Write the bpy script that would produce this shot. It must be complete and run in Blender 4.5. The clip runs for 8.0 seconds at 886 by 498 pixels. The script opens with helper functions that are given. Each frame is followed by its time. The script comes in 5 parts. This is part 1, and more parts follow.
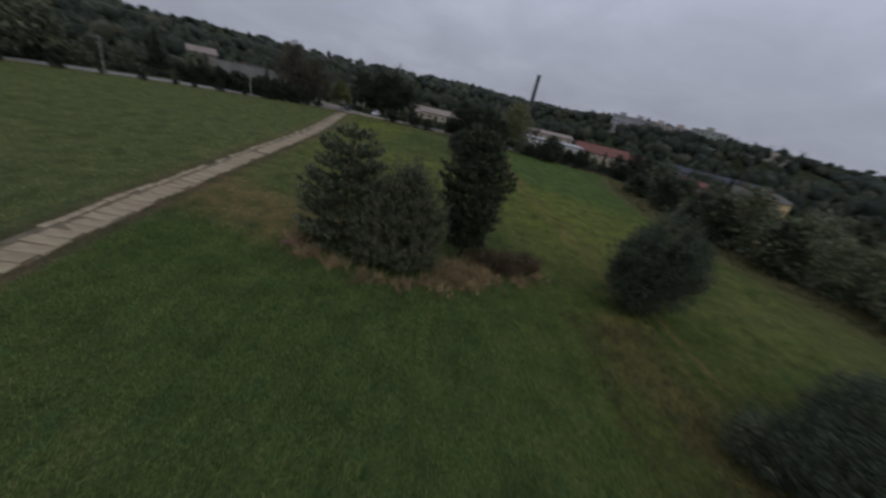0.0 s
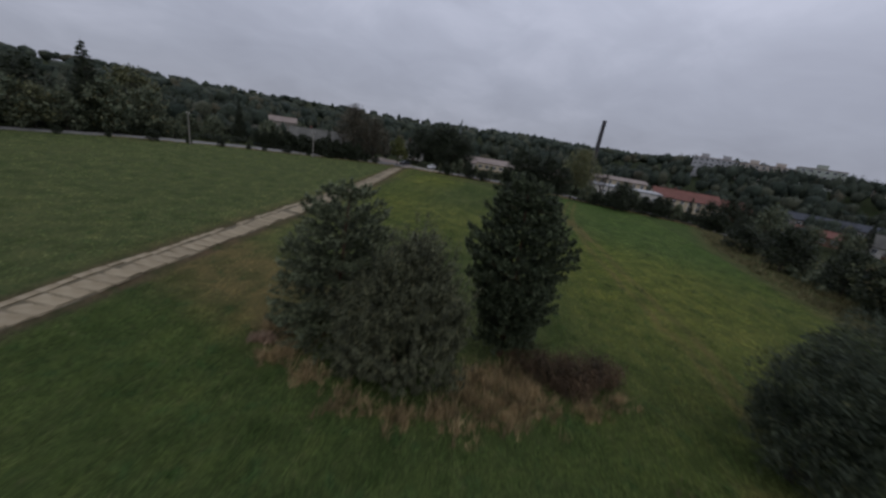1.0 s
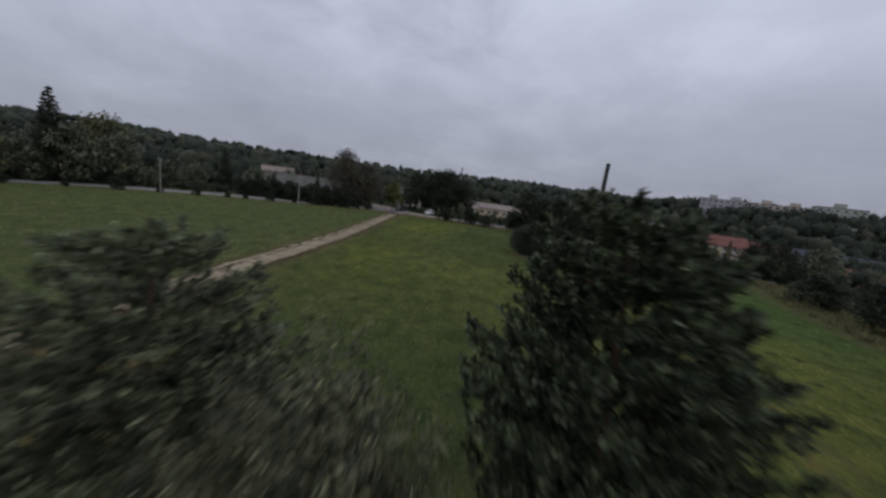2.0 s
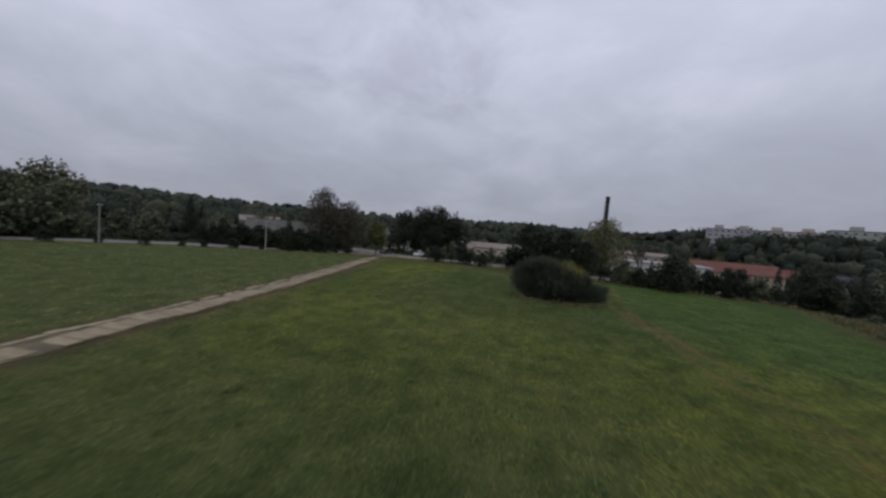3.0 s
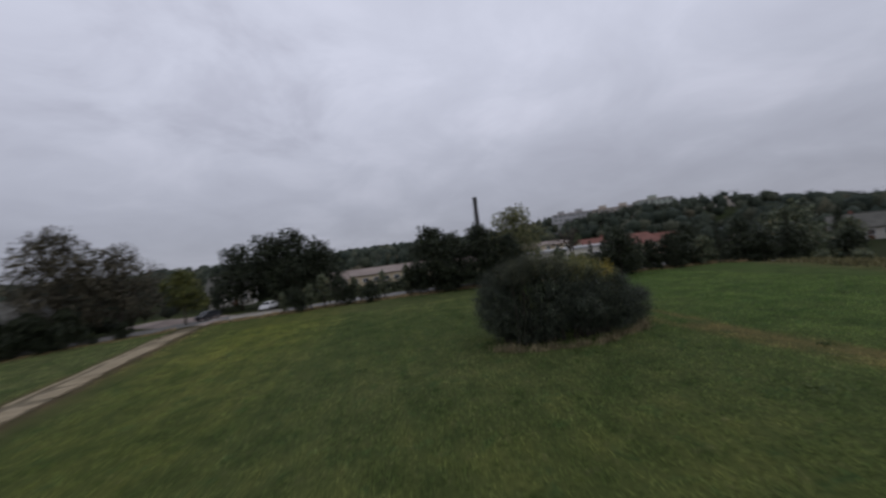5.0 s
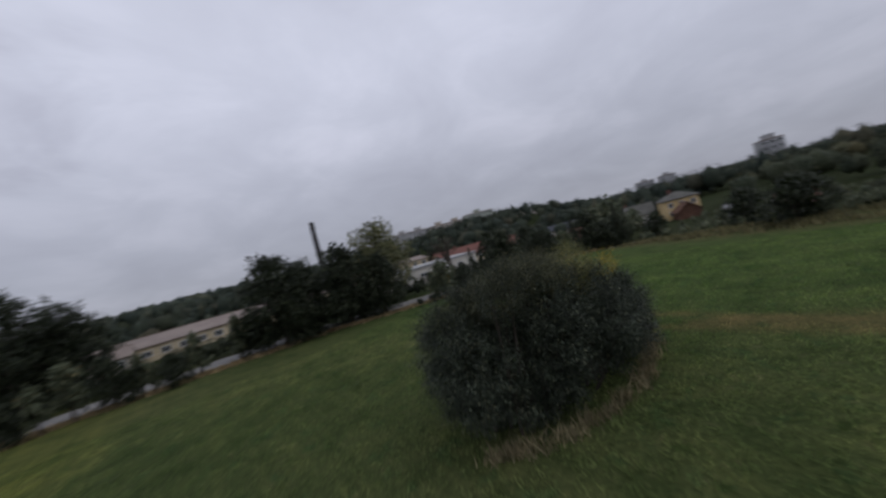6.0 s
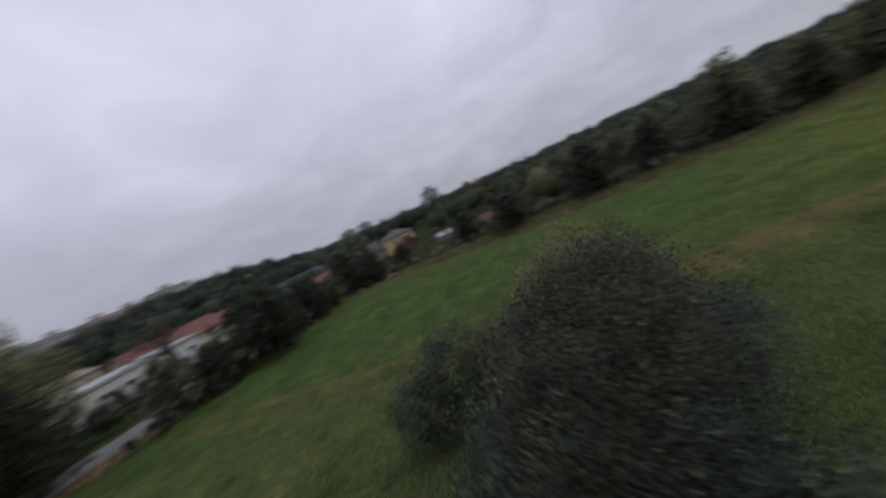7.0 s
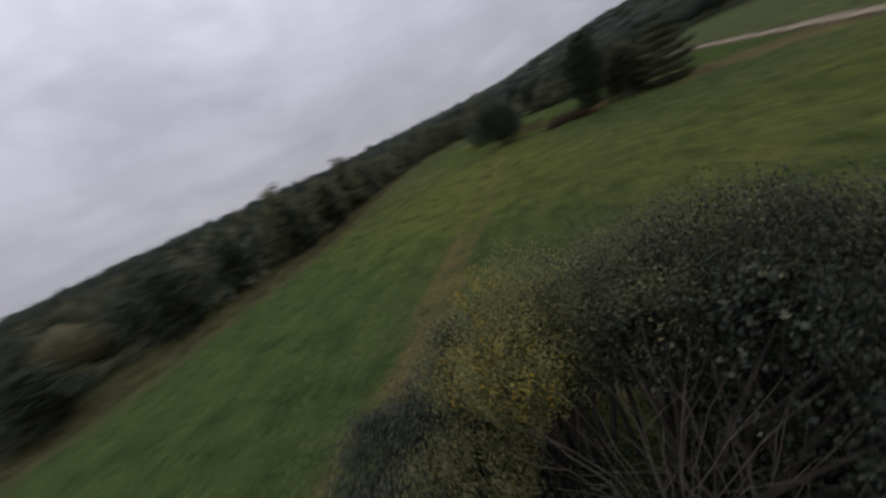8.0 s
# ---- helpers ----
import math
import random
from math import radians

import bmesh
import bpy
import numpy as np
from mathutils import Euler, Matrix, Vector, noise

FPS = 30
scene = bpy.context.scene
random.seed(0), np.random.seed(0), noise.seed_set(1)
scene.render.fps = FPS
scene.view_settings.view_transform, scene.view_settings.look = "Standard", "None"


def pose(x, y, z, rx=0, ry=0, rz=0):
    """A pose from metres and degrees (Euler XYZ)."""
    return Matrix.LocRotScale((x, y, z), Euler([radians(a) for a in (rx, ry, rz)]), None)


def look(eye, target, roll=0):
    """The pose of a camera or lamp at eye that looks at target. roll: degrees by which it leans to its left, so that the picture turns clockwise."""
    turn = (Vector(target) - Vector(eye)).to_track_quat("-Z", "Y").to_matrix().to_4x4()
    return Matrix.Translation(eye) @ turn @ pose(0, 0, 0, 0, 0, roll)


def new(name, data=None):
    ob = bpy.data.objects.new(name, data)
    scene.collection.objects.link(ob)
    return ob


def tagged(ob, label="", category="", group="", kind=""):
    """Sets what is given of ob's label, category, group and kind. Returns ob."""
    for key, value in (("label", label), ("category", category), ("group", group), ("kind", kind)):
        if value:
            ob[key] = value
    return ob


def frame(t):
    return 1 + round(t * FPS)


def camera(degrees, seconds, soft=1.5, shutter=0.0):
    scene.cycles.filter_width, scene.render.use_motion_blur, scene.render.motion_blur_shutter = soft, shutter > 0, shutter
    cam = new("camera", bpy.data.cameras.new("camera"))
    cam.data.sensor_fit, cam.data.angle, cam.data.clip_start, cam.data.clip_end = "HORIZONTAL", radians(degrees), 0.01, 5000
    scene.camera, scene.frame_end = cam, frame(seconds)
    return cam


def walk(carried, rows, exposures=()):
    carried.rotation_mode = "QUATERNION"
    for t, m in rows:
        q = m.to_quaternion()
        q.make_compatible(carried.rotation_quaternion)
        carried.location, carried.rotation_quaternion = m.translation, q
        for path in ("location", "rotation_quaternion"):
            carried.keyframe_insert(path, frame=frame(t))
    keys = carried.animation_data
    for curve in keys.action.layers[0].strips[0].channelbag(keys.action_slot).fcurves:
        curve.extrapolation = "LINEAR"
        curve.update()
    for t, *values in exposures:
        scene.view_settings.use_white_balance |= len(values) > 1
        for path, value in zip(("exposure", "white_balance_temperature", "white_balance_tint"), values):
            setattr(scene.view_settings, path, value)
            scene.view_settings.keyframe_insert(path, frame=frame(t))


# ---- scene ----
cam = camera(104.0, 8.0, soft=2.5, shutter=0.5)
PATH = [
    (0, (0.085, 0.182, 12.382), (0.215, 2.005, 11.568), 12.8),
    (0.5, (1.518, 3.779, 12.416), (1.312, 5.627, 11.678), 9.4),
    (1, (1.938, 8.811, 12.064), (1.663, 10.691, 11.438), 8.9),
    (1.5, (1.676, 14.578, 11.396), (1.361, 16.485, 10.882), 8.6),
    (2.4, (0.5, 25.35, 9.55), (0.155, 27.307, 9.295), 6.3),
    (2.8, (0.95, 30.43, 8.5), (0.592, 32.389, 8.345), 5.3),
    (3, (1.042, 33.164, 8.052), (0.668, 35.126, 7.944), 4.6),
    (3.5, (-0.766, 40.406, 7.236), (-1.054, 42.385, 7.214), 1.7),
    (4, (-2.528, 47.182, 6.79), (-2.662, 49.177, 6.809), -1.2),
    (5.5, (-4.716, 65.656, 6.488), (-3.919, 67.49, 6.51), -10.7),
    (6, (-3.813, 71.848, 6.658), (-2.576, 73.42, 6.647), -15.0),
    (6.5, (-2.5, 77.02, 7.03), (-0.845, 78.142, 6.944), -19.65),
    (7, (-0.2, 81.8, 7.3), (1.77, 82.025, 7.038), -24.2),
    (7.5, (3.3, 84.5, 7.7), (5.017, 83.593, 7.223), -26.5),
    (8, (7.2, 85.4, 8.0), (8.021, 83.693, 7.359), -25.1),
]
walk(cam, [(t, look(eye, target, roll)) for t, eye, target, roll in PATH],
     [(0, -0.49, 6180, 9), (1.5, -0.45, 6200, 9), (3, -0.41, 6280, 9), (4, -0.38, 6400, 9), (6, -0.38, 6350, 9), (7.5, -0.17, 6450, 10), (8, -0.24, 6600, 10)])

# ---- sky and light ----
SUN_EL, SUN_AZ = radians(48), radians(150)
world = bpy.data.worlds.new("overcast_sky")
scene.world = world
world.use_nodes = True
wn, wl = world.node_tree.nodes, world.node_tree.links
bg = wn["Background"]
sky = wn.new("ShaderNodeTexSky")
sky.sky_type, sky.sun_disc, sky.sun_elevation, sky.sun_rotation = "NISHITA", False, SUN_EL, SUN_AZ
dim = wn.new("ShaderNodeVectorMath")
dim.operation = "SCALE"
dim.inputs["Scale"].default_value = 0.07
wl.new(sky.outputs[0], dim.inputs[0])
tc = wn.new("ShaderNodeTexCoord")
rise = wn.new("ShaderNodeSeparateXYZ")
wl.new(tc.outputs["Generated"], rise.inputs[0])


def world_math(kind, a, b):
    n = wn.new("ShaderNodeMath")
    n.operation = kind
    for slot, value in enumerate((a, b)):
        if isinstance(value, (int, float)):
            n.inputs[slot].default_value = value
        else:
            wl.new(value, n.inputs[slot])
    return n.outputs[0]


# the cloud layer lies flat overhead, so that its streaks draw together towards the horizon
above = world_math("ADD", world_math("MAXIMUM", rise.outputs["Z"], 0.0), 0.32)
flat = wn.new("ShaderNodeCombineXYZ")
wl.new(world_math("DIVIDE", rise.outputs["X"], above), flat.inputs[0])
wl.new(world_math("DIVIDE", rise.outputs["Y"], above), flat.inputs[1])


def cloud_noise(scale, detail, rough, warp):
    n = wn.new("ShaderNodeTexNoise")
    n.inputs["Scale"].default_value, n.inputs["Detail"].default_value, n.inputs["Roughness"].default_value = scale, detail, rough
    n.inputs["Distortion"].default_value = warp
    wl.new(flat.outputs[0], n.inputs["Vector"])
    return n


broad, fine = cloud_noise(0.75, 3, 0.5, 0.3), cloud_noise(2.4, 7, 0.58, 0.4)
both = wn.new("ShaderNodeMix")
both.data_type = "FLOAT"
both.inputs[0].default_value = 0.5
wl.new(broad.outputs["Fac"], both.inputs[2]), wl.new(fine.outputs["Fac"], both.inputs[3])
cover = both.outputs[0]
# heavier cloud masses: place in the layer, width and depth
for cx, cy, wide, deep in ((-0.38, 1.2, 0.42, 0.19), (1.2, -0.94, 0.5, 0.19), (-0.78, 1.2, 0.25, 0.08)):
    away = wn.new("ShaderNodeVectorMath")
    away.operation = "DISTANCE"
    away.inputs[1].default_value = (cx, cy, 0)
    wl.new(flat.outputs[0], away.inputs[0])
    ragged = world_math("ADD", away.outputs["Value"], world_math("MULTIPLY", world_math("SUBTRACT", fine.outputs["Fac"], 0.5), 1.3))
    mass = wn.new("ShaderNodeMapRange")
    mass.interpolation_type = "SMOOTHSTEP"
    for slot, value in (("From Min", wide), ("From Max", 0.0), ("To Min", 0.0), ("To Max", deep)):
        mass.inputs[slot].default_value = value
    wl.new(ragged, mass.inputs["Value"])
    cover = world_math("SUBTRACT", cover, mass.outputs[0])
ramp = wn.new("ShaderNodeValToRGB")
ramp.color_ramp.elements[0].position, ramp.color_ramp.elements[0].color = 0.30, (0.46, 0.466, 0.552, 1)
ramp.color_ramp.elements[1].position, ramp.color_ramp.elements[1].color = 0.64, (0.64, 0.645, 0.75, 1)
mid = ramp.color_ramp.elements.new(0.5)
mid.color = (0.54, 0.55, 0.645, 1)
wl.new(cover, ramp.inputs[0])
blend = wn.new("ShaderNodeMix")
blend.data_type = "RGBA"
blend.inputs[0].default_value = 0.93
wl.new(dim.outputs[0], blend.inputs[6]), wl.new(ramp.outputs[0], blend.inputs[7])
lift = wn.new("ShaderNodeMapRange")
lift.interpolation_type = "SMOOTHSTEP"
lift.inputs["From Min"].default_value, lift.inputs["From Max"].default_value = 0.0, 0.55
lift.inputs["To Min"].default_value, lift.inputs["To Max"].default_value = 0.87, 1.54
wl.new(rise.outputs["Z"], lift.inputs["Value"])
wl.new(lift.outputs[0], bg.inputs[1])
wl.new(blend.outputs[2], bg.inputs[0])
sun = new("sun", bpy.data.lights.new("sun", "SUN"))
sun.data.energy, sun.data.angle, sun.data.color = 0.5, radians(30), (1.0, 0.96, 0.9)
sun.matrix_world = look((60 * math.sin(SUN_AZ), 60 * math.cos(SUN_AZ), 70), (0, 0, 0))


# ---- materials ----
def material(name, rough=0.9, spec=0.2):
    m = bpy.data.materials.new(name)
    m.use_nodes = True
    b = m.node_tree.nodes["Principled BSDF"]
    b.inputs["Roughness"].default_value = rough
    b.inputs["Specular IOR Level"].default_value = spec
    return m, m.node_tree.nodes, m.node_tree.links, b


def ramp_node(nodes, stops):
    r = nodes.new("ShaderNodeValToRGB")
    els = r.color_ramp.elements
    els[0].position, els[0].color = stops[0][0], (*stops[0][1], 1)
    els[1].position, els[1].color = stops[-1][0], (*stops[-1][1], 1)
    for p, c in stops[1:-1]:
        els.new(p).color = (*c, 1)
    return r


def noise_node(nodes, links, scale, detail=4, rough=0.55, coord="Object", stretch=None):
    t = nodes.new("ShaderNodeTexCoord")
    n = nodes.new("ShaderNodeTexNoise")
    n.inputs["Scale"].default_value, n.inputs["Detail"].default_value, n.inputs["Roughness"].default_value = scale, detail, rough
    if stretch:
        mp = nodes.new("ShaderNodeMapping")
        mp.inputs["Scale"].default_value = stretch
        links.new(t.outputs[coord], mp.inputs[0])
        links.new(mp.outputs[0], n.inputs["Vector"])
    else:
        links.new(t.outputs[coord], n.inputs["Vector"])
    return n


def mix_node(nodes, links, fac, a, b, blend_type="MIX"):
    m = nodes.new("ShaderNodeMix")
    m.data_type, m.blend_type = "RGBA", blend_type
    for value, slot in ((fac, 0), (a, 6), (b, 7)):
        if isinstance(value, (int, float)):
            m.inputs[slot].default_value = value
        elif isinstance(value, tuple):
            m.inputs[slot].default_value = (*value, 1)
        else:
            links.new(value, m.inputs[slot])
    return m.outputs[2]


def bump_node(nodes, links, height, strength, distance, bsdf):
    b = nodes.new("ShaderNodeBump")
    b.inputs["Strength"].default_value, b.inputs["Distance"].default_value = strength, distance
    links.new(height, b.inputs["Height"])
    links.new(b.outputs[0], bsdf.inputs["Normal"])


def leaf_material(name, dark, light, odd=None, odd_share=0.1, through_light=0.25, clump=0.8, deep=0.5):
    """Leaves: colour varies leaf by leaf and from clump to clump, with shade painted between the clumps."""
    m, n, l, b = material(name, 0.6, 0.25)
    g = n.new("ShaderNodeNewGeometry")
    stops = [(0.0, dark), (0.85 if odd else 1.0, light)]
    if odd:
        stops = [(0.0, dark), (1 - odd_share - 0.02, light), (1.0 - odd_share * 0.5, odd)]
    r = ramp_node(n, stops)
    l.new(g.outputs["Random Per Island"], r.inputs[0])
    # noise darkens the colour to deep where shaded gaps between clumps should show
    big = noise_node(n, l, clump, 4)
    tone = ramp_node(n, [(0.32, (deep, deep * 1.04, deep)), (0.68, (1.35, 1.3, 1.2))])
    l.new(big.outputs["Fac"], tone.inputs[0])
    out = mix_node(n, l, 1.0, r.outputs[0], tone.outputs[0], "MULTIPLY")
    l.new(out, b.inputs["Base Color"])
    t = n.new("ShaderNodeBsdfTranslucent")
    l.new(out, t.inputs[0])
    ms = n.new("ShaderNodeMixShader")
    ms.inputs[0].default_value = through_light
    l.new(b.outputs[0], ms.inputs[1]), l.new(t.outputs[0], ms.inputs[2])
    l.new(ms.outputs[0], n["Material Output"].inputs[0])
    return m


def rough_material(name, a, b_, scale=3.0, rough=0.9, bump=0.3, grain=40.0, metal=0.0):
    """A worn mineral, wood or painted surface: stains at one scale, grain at another."""
    m, n, l, b = material(name, rough, 0.25)
    n1, n2 = noise_node(n, l, scale, 5), noise_node(n, l, grain, 3)
    r = ramp_node(n, [(0.3, a), (0.7, b_)])
    l.new(n1.outputs["Fac"], r.inputs[0])
    g = ramp_node(n, [(0.3, (0.8, 0.8, 0.8)), (0.7, (1.12, 1.12, 1.12))])
    l.new(n2.outputs["Fac"], g.inputs[0])
    l.new(mix_node(n, l, 1.0, r.outputs[0], g.outputs[0], "MULTIPLY"), b.inputs["Base Color"])
    bump_node(n, l, n2.outputs["Fac"], bump, 0.02, b)
    b.inputs["Metallic"].default_value = metal
    return m


def meadow_material(name, gain, blades=False):
    """Meadow colours by zone and patch; the same for the turf underneath and, with a gain, for the blades that stand on it."""
    m, n, l, b = material(name, 1.0, 0.04)
    big, mid_, small = noise_node(n, l, 0.06, 4), noise_node(n, l, 0.45, 5, 0.6), noise_node(n, l, 5.0, 5, 0.65)
    base = ramp_node(n, [(0.3, (0.058, 0.080, 0.028)), (0.5, (0.080, 0.099, 0.036)), (0.7, (0.104, 0.116, 0.045))])
    l.new(big.outputs["Fac"], base.inputs[0])
    tuft = ramp_node(n, [(0.3, (0.66, 0.73, 0.68)), (0.5, (1.0, 1.0, 1.0)), (0.72, (1.28, 1.2, 1.16))])
    l.new(mid_.outputs["Fac"], tuft.inputs[0])
    col = base.outputs[0]

    def zone(name, colour, strength):
        nonlocal col
        a = n.new("ShaderNodeAttribute")
        a.attribute_name = name
        k = n.new("ShaderNodeMath")
        k.operation = "MULTIPLY"
        edge = ramp_node(n, [(0.3, (0.6, 0.6, 0.6)), (0.6, (1, 1, 1))])
        l.new(mid_.outputs["Fac"], edge.inputs[0])
        l.new(a.outputs["Fac"], k.inputs[0]), l.new(edge.outputs[0], k.inputs[1])
        k2 = n.new("ShaderNodeMath")
        k2.operation, k2.inputs[1].default_value, k2.use_clamp = "MULTIPLY", strength, True
        l.new(k.outputs[0], k2.inputs[0])
        col = mix_node(n, l, k2.outputs[0], col, colour)

    zone("dull", (0.102, 0.120, 0.048), 0.8)
    zone("lush", (0.061, 0.086, 0.027), 0.85)
    zone("fresh", (0.072, 0.120, 0.034), 0.6)
    zone("yellowed", (0.165, 0.172, 0.034), 0.95)
    zone("trodden", (0.168, 0.128, 0.056), 0.75)
    zone("soil", (0.105, 0.078, 0.050), 0.9)
    zone("wild", (0.112, 0.108, 0.048), 0.85)
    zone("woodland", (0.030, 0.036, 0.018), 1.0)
    mown = noise_node(n, l, 1.0, 4, 0.6, stretch=(1.6, 0.10, 1.0))
    swath = ramp_node(n, [(0.32, (0.86, 0.90, 0.88)), (0.5, (1.0, 1.0, 1.0)), (0.68, (1.12, 1.08, 1.07))])
    l.new(mown.outputs["Fac"], swath.inputs[0])
    col = mix_node(n, l, 1.0, col, swath.outputs[0], "MULTIPLY")
    straw = noise_node(n, l, 2.2, 5, 0.7)
    fleck = ramp_node(n, [(0.58, (0, 0, 0)), (0.70, (0.36, 0.36, 0.36))])
    l.new(straw.outputs["Fac"], fleck.inputs[0])
    col = mix_node(n, l, fleck.outputs[0], col, (0.20, 0.178, 0.095))
    herb = noise_node(n, l, 0.8, 5, 0.7)
    leafy = ramp_node(n, [(0.56, (0, 0, 0)), (0.64, (0.5, 0.5, 0.5))])
    l.new(herb.outputs["Fac"], leafy.inputs[0])
    col = mix_node(n, l, leafy.outputs[0], col, (0.042, 0.082, 0.030))
    patch = noise_node(n, l, 1.1, 5, 0.65)
    dark = ramp_node(n, [(0.30, (0.5, 0.6, 0.52)), (0.40, (1.0, 1.0, 1.0))])
    l.new(patch.outputs["Fac"], dark.inputs[0])
    col = mix_node(n, l, 1.0, col, dark.outputs[0], "MULTIPLY")
    col = mix_node(n, l, 1.0, col, tuft.outputs[0], "MULTIPLY")
    if blades:
        g = n.new("ShaderNodeNewGeometry")
        each = ramp_node(n, [(0.0, (0.78 * gain, 0.82 * gain, 0.78 * gain)), (0.6, (1.0 * gain, 1.0 * gain, 1.0 * gain)), (1.0, (1.18 * gain, 1.14 * gain, 1.14 * gain))])
        l.new(g.outputs["Random Per Island"], each.inputs[0])
        col = mix_node(n, l, 1.0, col, each.outputs[0], "MULTIPLY")
        t = n.new("ShaderNodeBsdfTranslucent")
        l.new(col, t.inputs[0])
        ms = n.new("ShaderNodeMixShader")
        ms.inputs[0].default_value = 0.4
        l.new(b.outputs[0], ms.inputs[1]), l.new(t.outputs[0], ms.inputs[2])
        l.new(ms.outputs[0], n["Material Output"].inputs[0])
    else:
        blade = ramp_node(n, [(0.25, (0.5 * gain, 0.52 * gain, 0.5 * gain)), (0.5, (gain, gain, gain)), (0.78, (1.6 * gain, 1.5 * gain, 1.45 * gain))])
        l.new(small.outputs["Fac"], blade.inputs[0])
        col = mix_node(n, l, 1.0, col, blade.outputs[0], "MULTIPLY")
        bump_node(n, l, small.outputs["Fac"], 1.0, 0.16, b)
    l.new(col, b.inputs["Base Color"])
    return m


GROUND = meadow_material("meadow_turf", 0.80)
BLADES = meadow_material("meadow_blades", 2.45, True)
BARK = rough_material("bark", (0.045, 0.036, 0.028), (0.10, 0.085, 0.068), 2.0, 0.95, 0.8, 18)
PINE_BARK = rough_material("pine_bark", (0.075, 0.045, 0.03), (0.15, 0.095, 0.06), 2.0, 0.95, 0.8, 15)
GREY_STEM = rough_material("grey_stems", (0.11, 0.092, 0.066), (0.20, 0.172, 0.125), 3.0, 0.9, 0.5, 20)
# low deep values paint strong gap shade into these needles and leaves
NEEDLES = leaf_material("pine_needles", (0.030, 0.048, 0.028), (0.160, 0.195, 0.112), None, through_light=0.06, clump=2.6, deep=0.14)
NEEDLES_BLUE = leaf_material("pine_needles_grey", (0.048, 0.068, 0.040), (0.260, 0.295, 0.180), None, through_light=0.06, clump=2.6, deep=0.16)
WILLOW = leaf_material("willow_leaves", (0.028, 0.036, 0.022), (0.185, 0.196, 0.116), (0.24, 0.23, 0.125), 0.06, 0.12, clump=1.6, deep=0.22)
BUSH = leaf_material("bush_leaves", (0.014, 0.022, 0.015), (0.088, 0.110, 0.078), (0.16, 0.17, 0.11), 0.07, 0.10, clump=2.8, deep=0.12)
HAWTHORN = leaf_material("hawthorn_leaves", (0.026, 0.040, 0.025), (0.098, 0.120, 0.078), (0.12, 0.13, 0.07), 0.08, clump=1.5, deep=0.35)
BUSH_OLIVE = leaf_material("olive_leaves", (0.120, 0.130, 0.050), (0.300, 0.305, 0.130), (0.40, 0.32, 0.08), 0.10)
GREY_OLIVE = leaf_material("grey_olive_leaves", (0.045, 0.052, 0.030), (0.165, 0.172, 0.100), (0.26, 0.24, 0.12), 0.08, clump=2.0, deep=0.4)
DULL_WILLOW = leaf_material("dull_willow_leaves", (0.018, 0.025, 0.017), (0.068, 0.081, 0.056), (0.11, 0.11, 0.068), 0.05, clump=2.0, deep=0.35)
BUSH_YELLOW = leaf_material("yellow_leaves", (0.150, 0.135, 0.028), (0.36, 0.30, 0.06), (0.48, 0.30, 0.035), 0.2)
DARK_LEAF = leaf_material("dark_oak_leaves", (0.020, 0.029, 0.017), (0.053, 0.064, 0.035))
MID_LEAF = leaf_material("mixed_leaves", (0.058, 0.078, 0.049), (0.170, 0.190, 0.118), (0.20, 0.17, 0.08), 0.06)
POPLAR_LEAF = leaf_material("poplar_leaves", (0.090, 0.100, 0.045), (0.215, 0.222, 0.105), (0.26, 0.23, 0.11), 0.08)
LIME_LEAF = leaf_material("yellow_green_leaves", (0.06, 0.075, 0.020), (0.15, 0.155, 0.045))
RUST_LEAF = leaf_material("bramble_leaves", (0.058, 0.041, 0.025), (0.145, 0.098, 0.058))
DRY_GRASS = leaf_material("dry_grass", (0.16, 0.122, 0.064), (0.62, 0.48, 0.28), None, through_light=0.3, clump=1.3, deep=0.3)
PALE_STRAW = leaf_material("pale_straw", (0.15, 0.132, 0.076), (0.46, 0.395, 0.25), None, through_light=0.3, clump=1.3, deep=0.4)
CONCRETE = rough_material("weathered_concrete", (0.20, 0.185, 0.16), (0.36, 0.335, 0.295), 1.5, 0.9, 0.4, 25)
DIRT = rough_material("path_dirt", (0.085, 0.072, 0.044), (0.17, 0.142, 0.092), 1.2, 1.0, 0.8, 12)
ASPHALT = rough_material("old_pale_asphalt", (0.165, 0.16, 0.15), (0.24, 0.23, 0.215), 0.4, 0.9, 0.3, 20)
YARD = rough_material("sandy_yard", (0.26, 0.21, 0.18), (0.40, 0.33, 0.29), 0.3, 0.95, 0.4, 9)
PLASTER = rough_material("off_white_plaster", (0.50, 0.47, 0.42), (0.64, 0.61, 0.55), 0.5, 0.9, 0.1, 20)
OLD_PLASTER = rough_material("weathered_plaster", (0.17, 0.155, 0.13), (0.26, 0.24, 0.20), 0.5, 0.9, 0.1, 20)
CREAM = rough_material("cream_plaster", (0.47, 0.39, 0.265), (0.58, 0.49, 0.34), 0.5, 0.9, 0.1, 20)
YELLOW = rough_material("yellow_plaster", (0.60, 0.45, 0.22), (0.70, 0.54, 0.29), 0.5, 0.9, 0.1, 20)
PANEL = rough_material("grey_panel_facade", (0.33, 0.33, 0.335), (0.42, 0.415, 0.41), 0.2, 0.9, 0.1, 10)
PANEL_GREEN = rough_material("pale_green_facade", (0.31, 0.345, 0.29), (0.40, 0.425, 0.36), 0.2, 0.9, 0.1, 10)
PANEL_WARM = rough_material("sand_facade", (0.40, 0.345, 0.29), (0.48, 0.425, 0.36), 0.2, 0.9, 0.1, 10)
ROOF_GREY = rough_material("grey_roofing", (0.080, 0.078, 0.068), (0.13, 0.126, 0.11), 0.6, 0.85, 0.5, 8)
ROOF_PALE = rough_material("pale_sheet_roof", (0.19, 0.148, 0.125), (0.26, 0.21, 0.175), 0.3, 0.6, 0.2, 6)
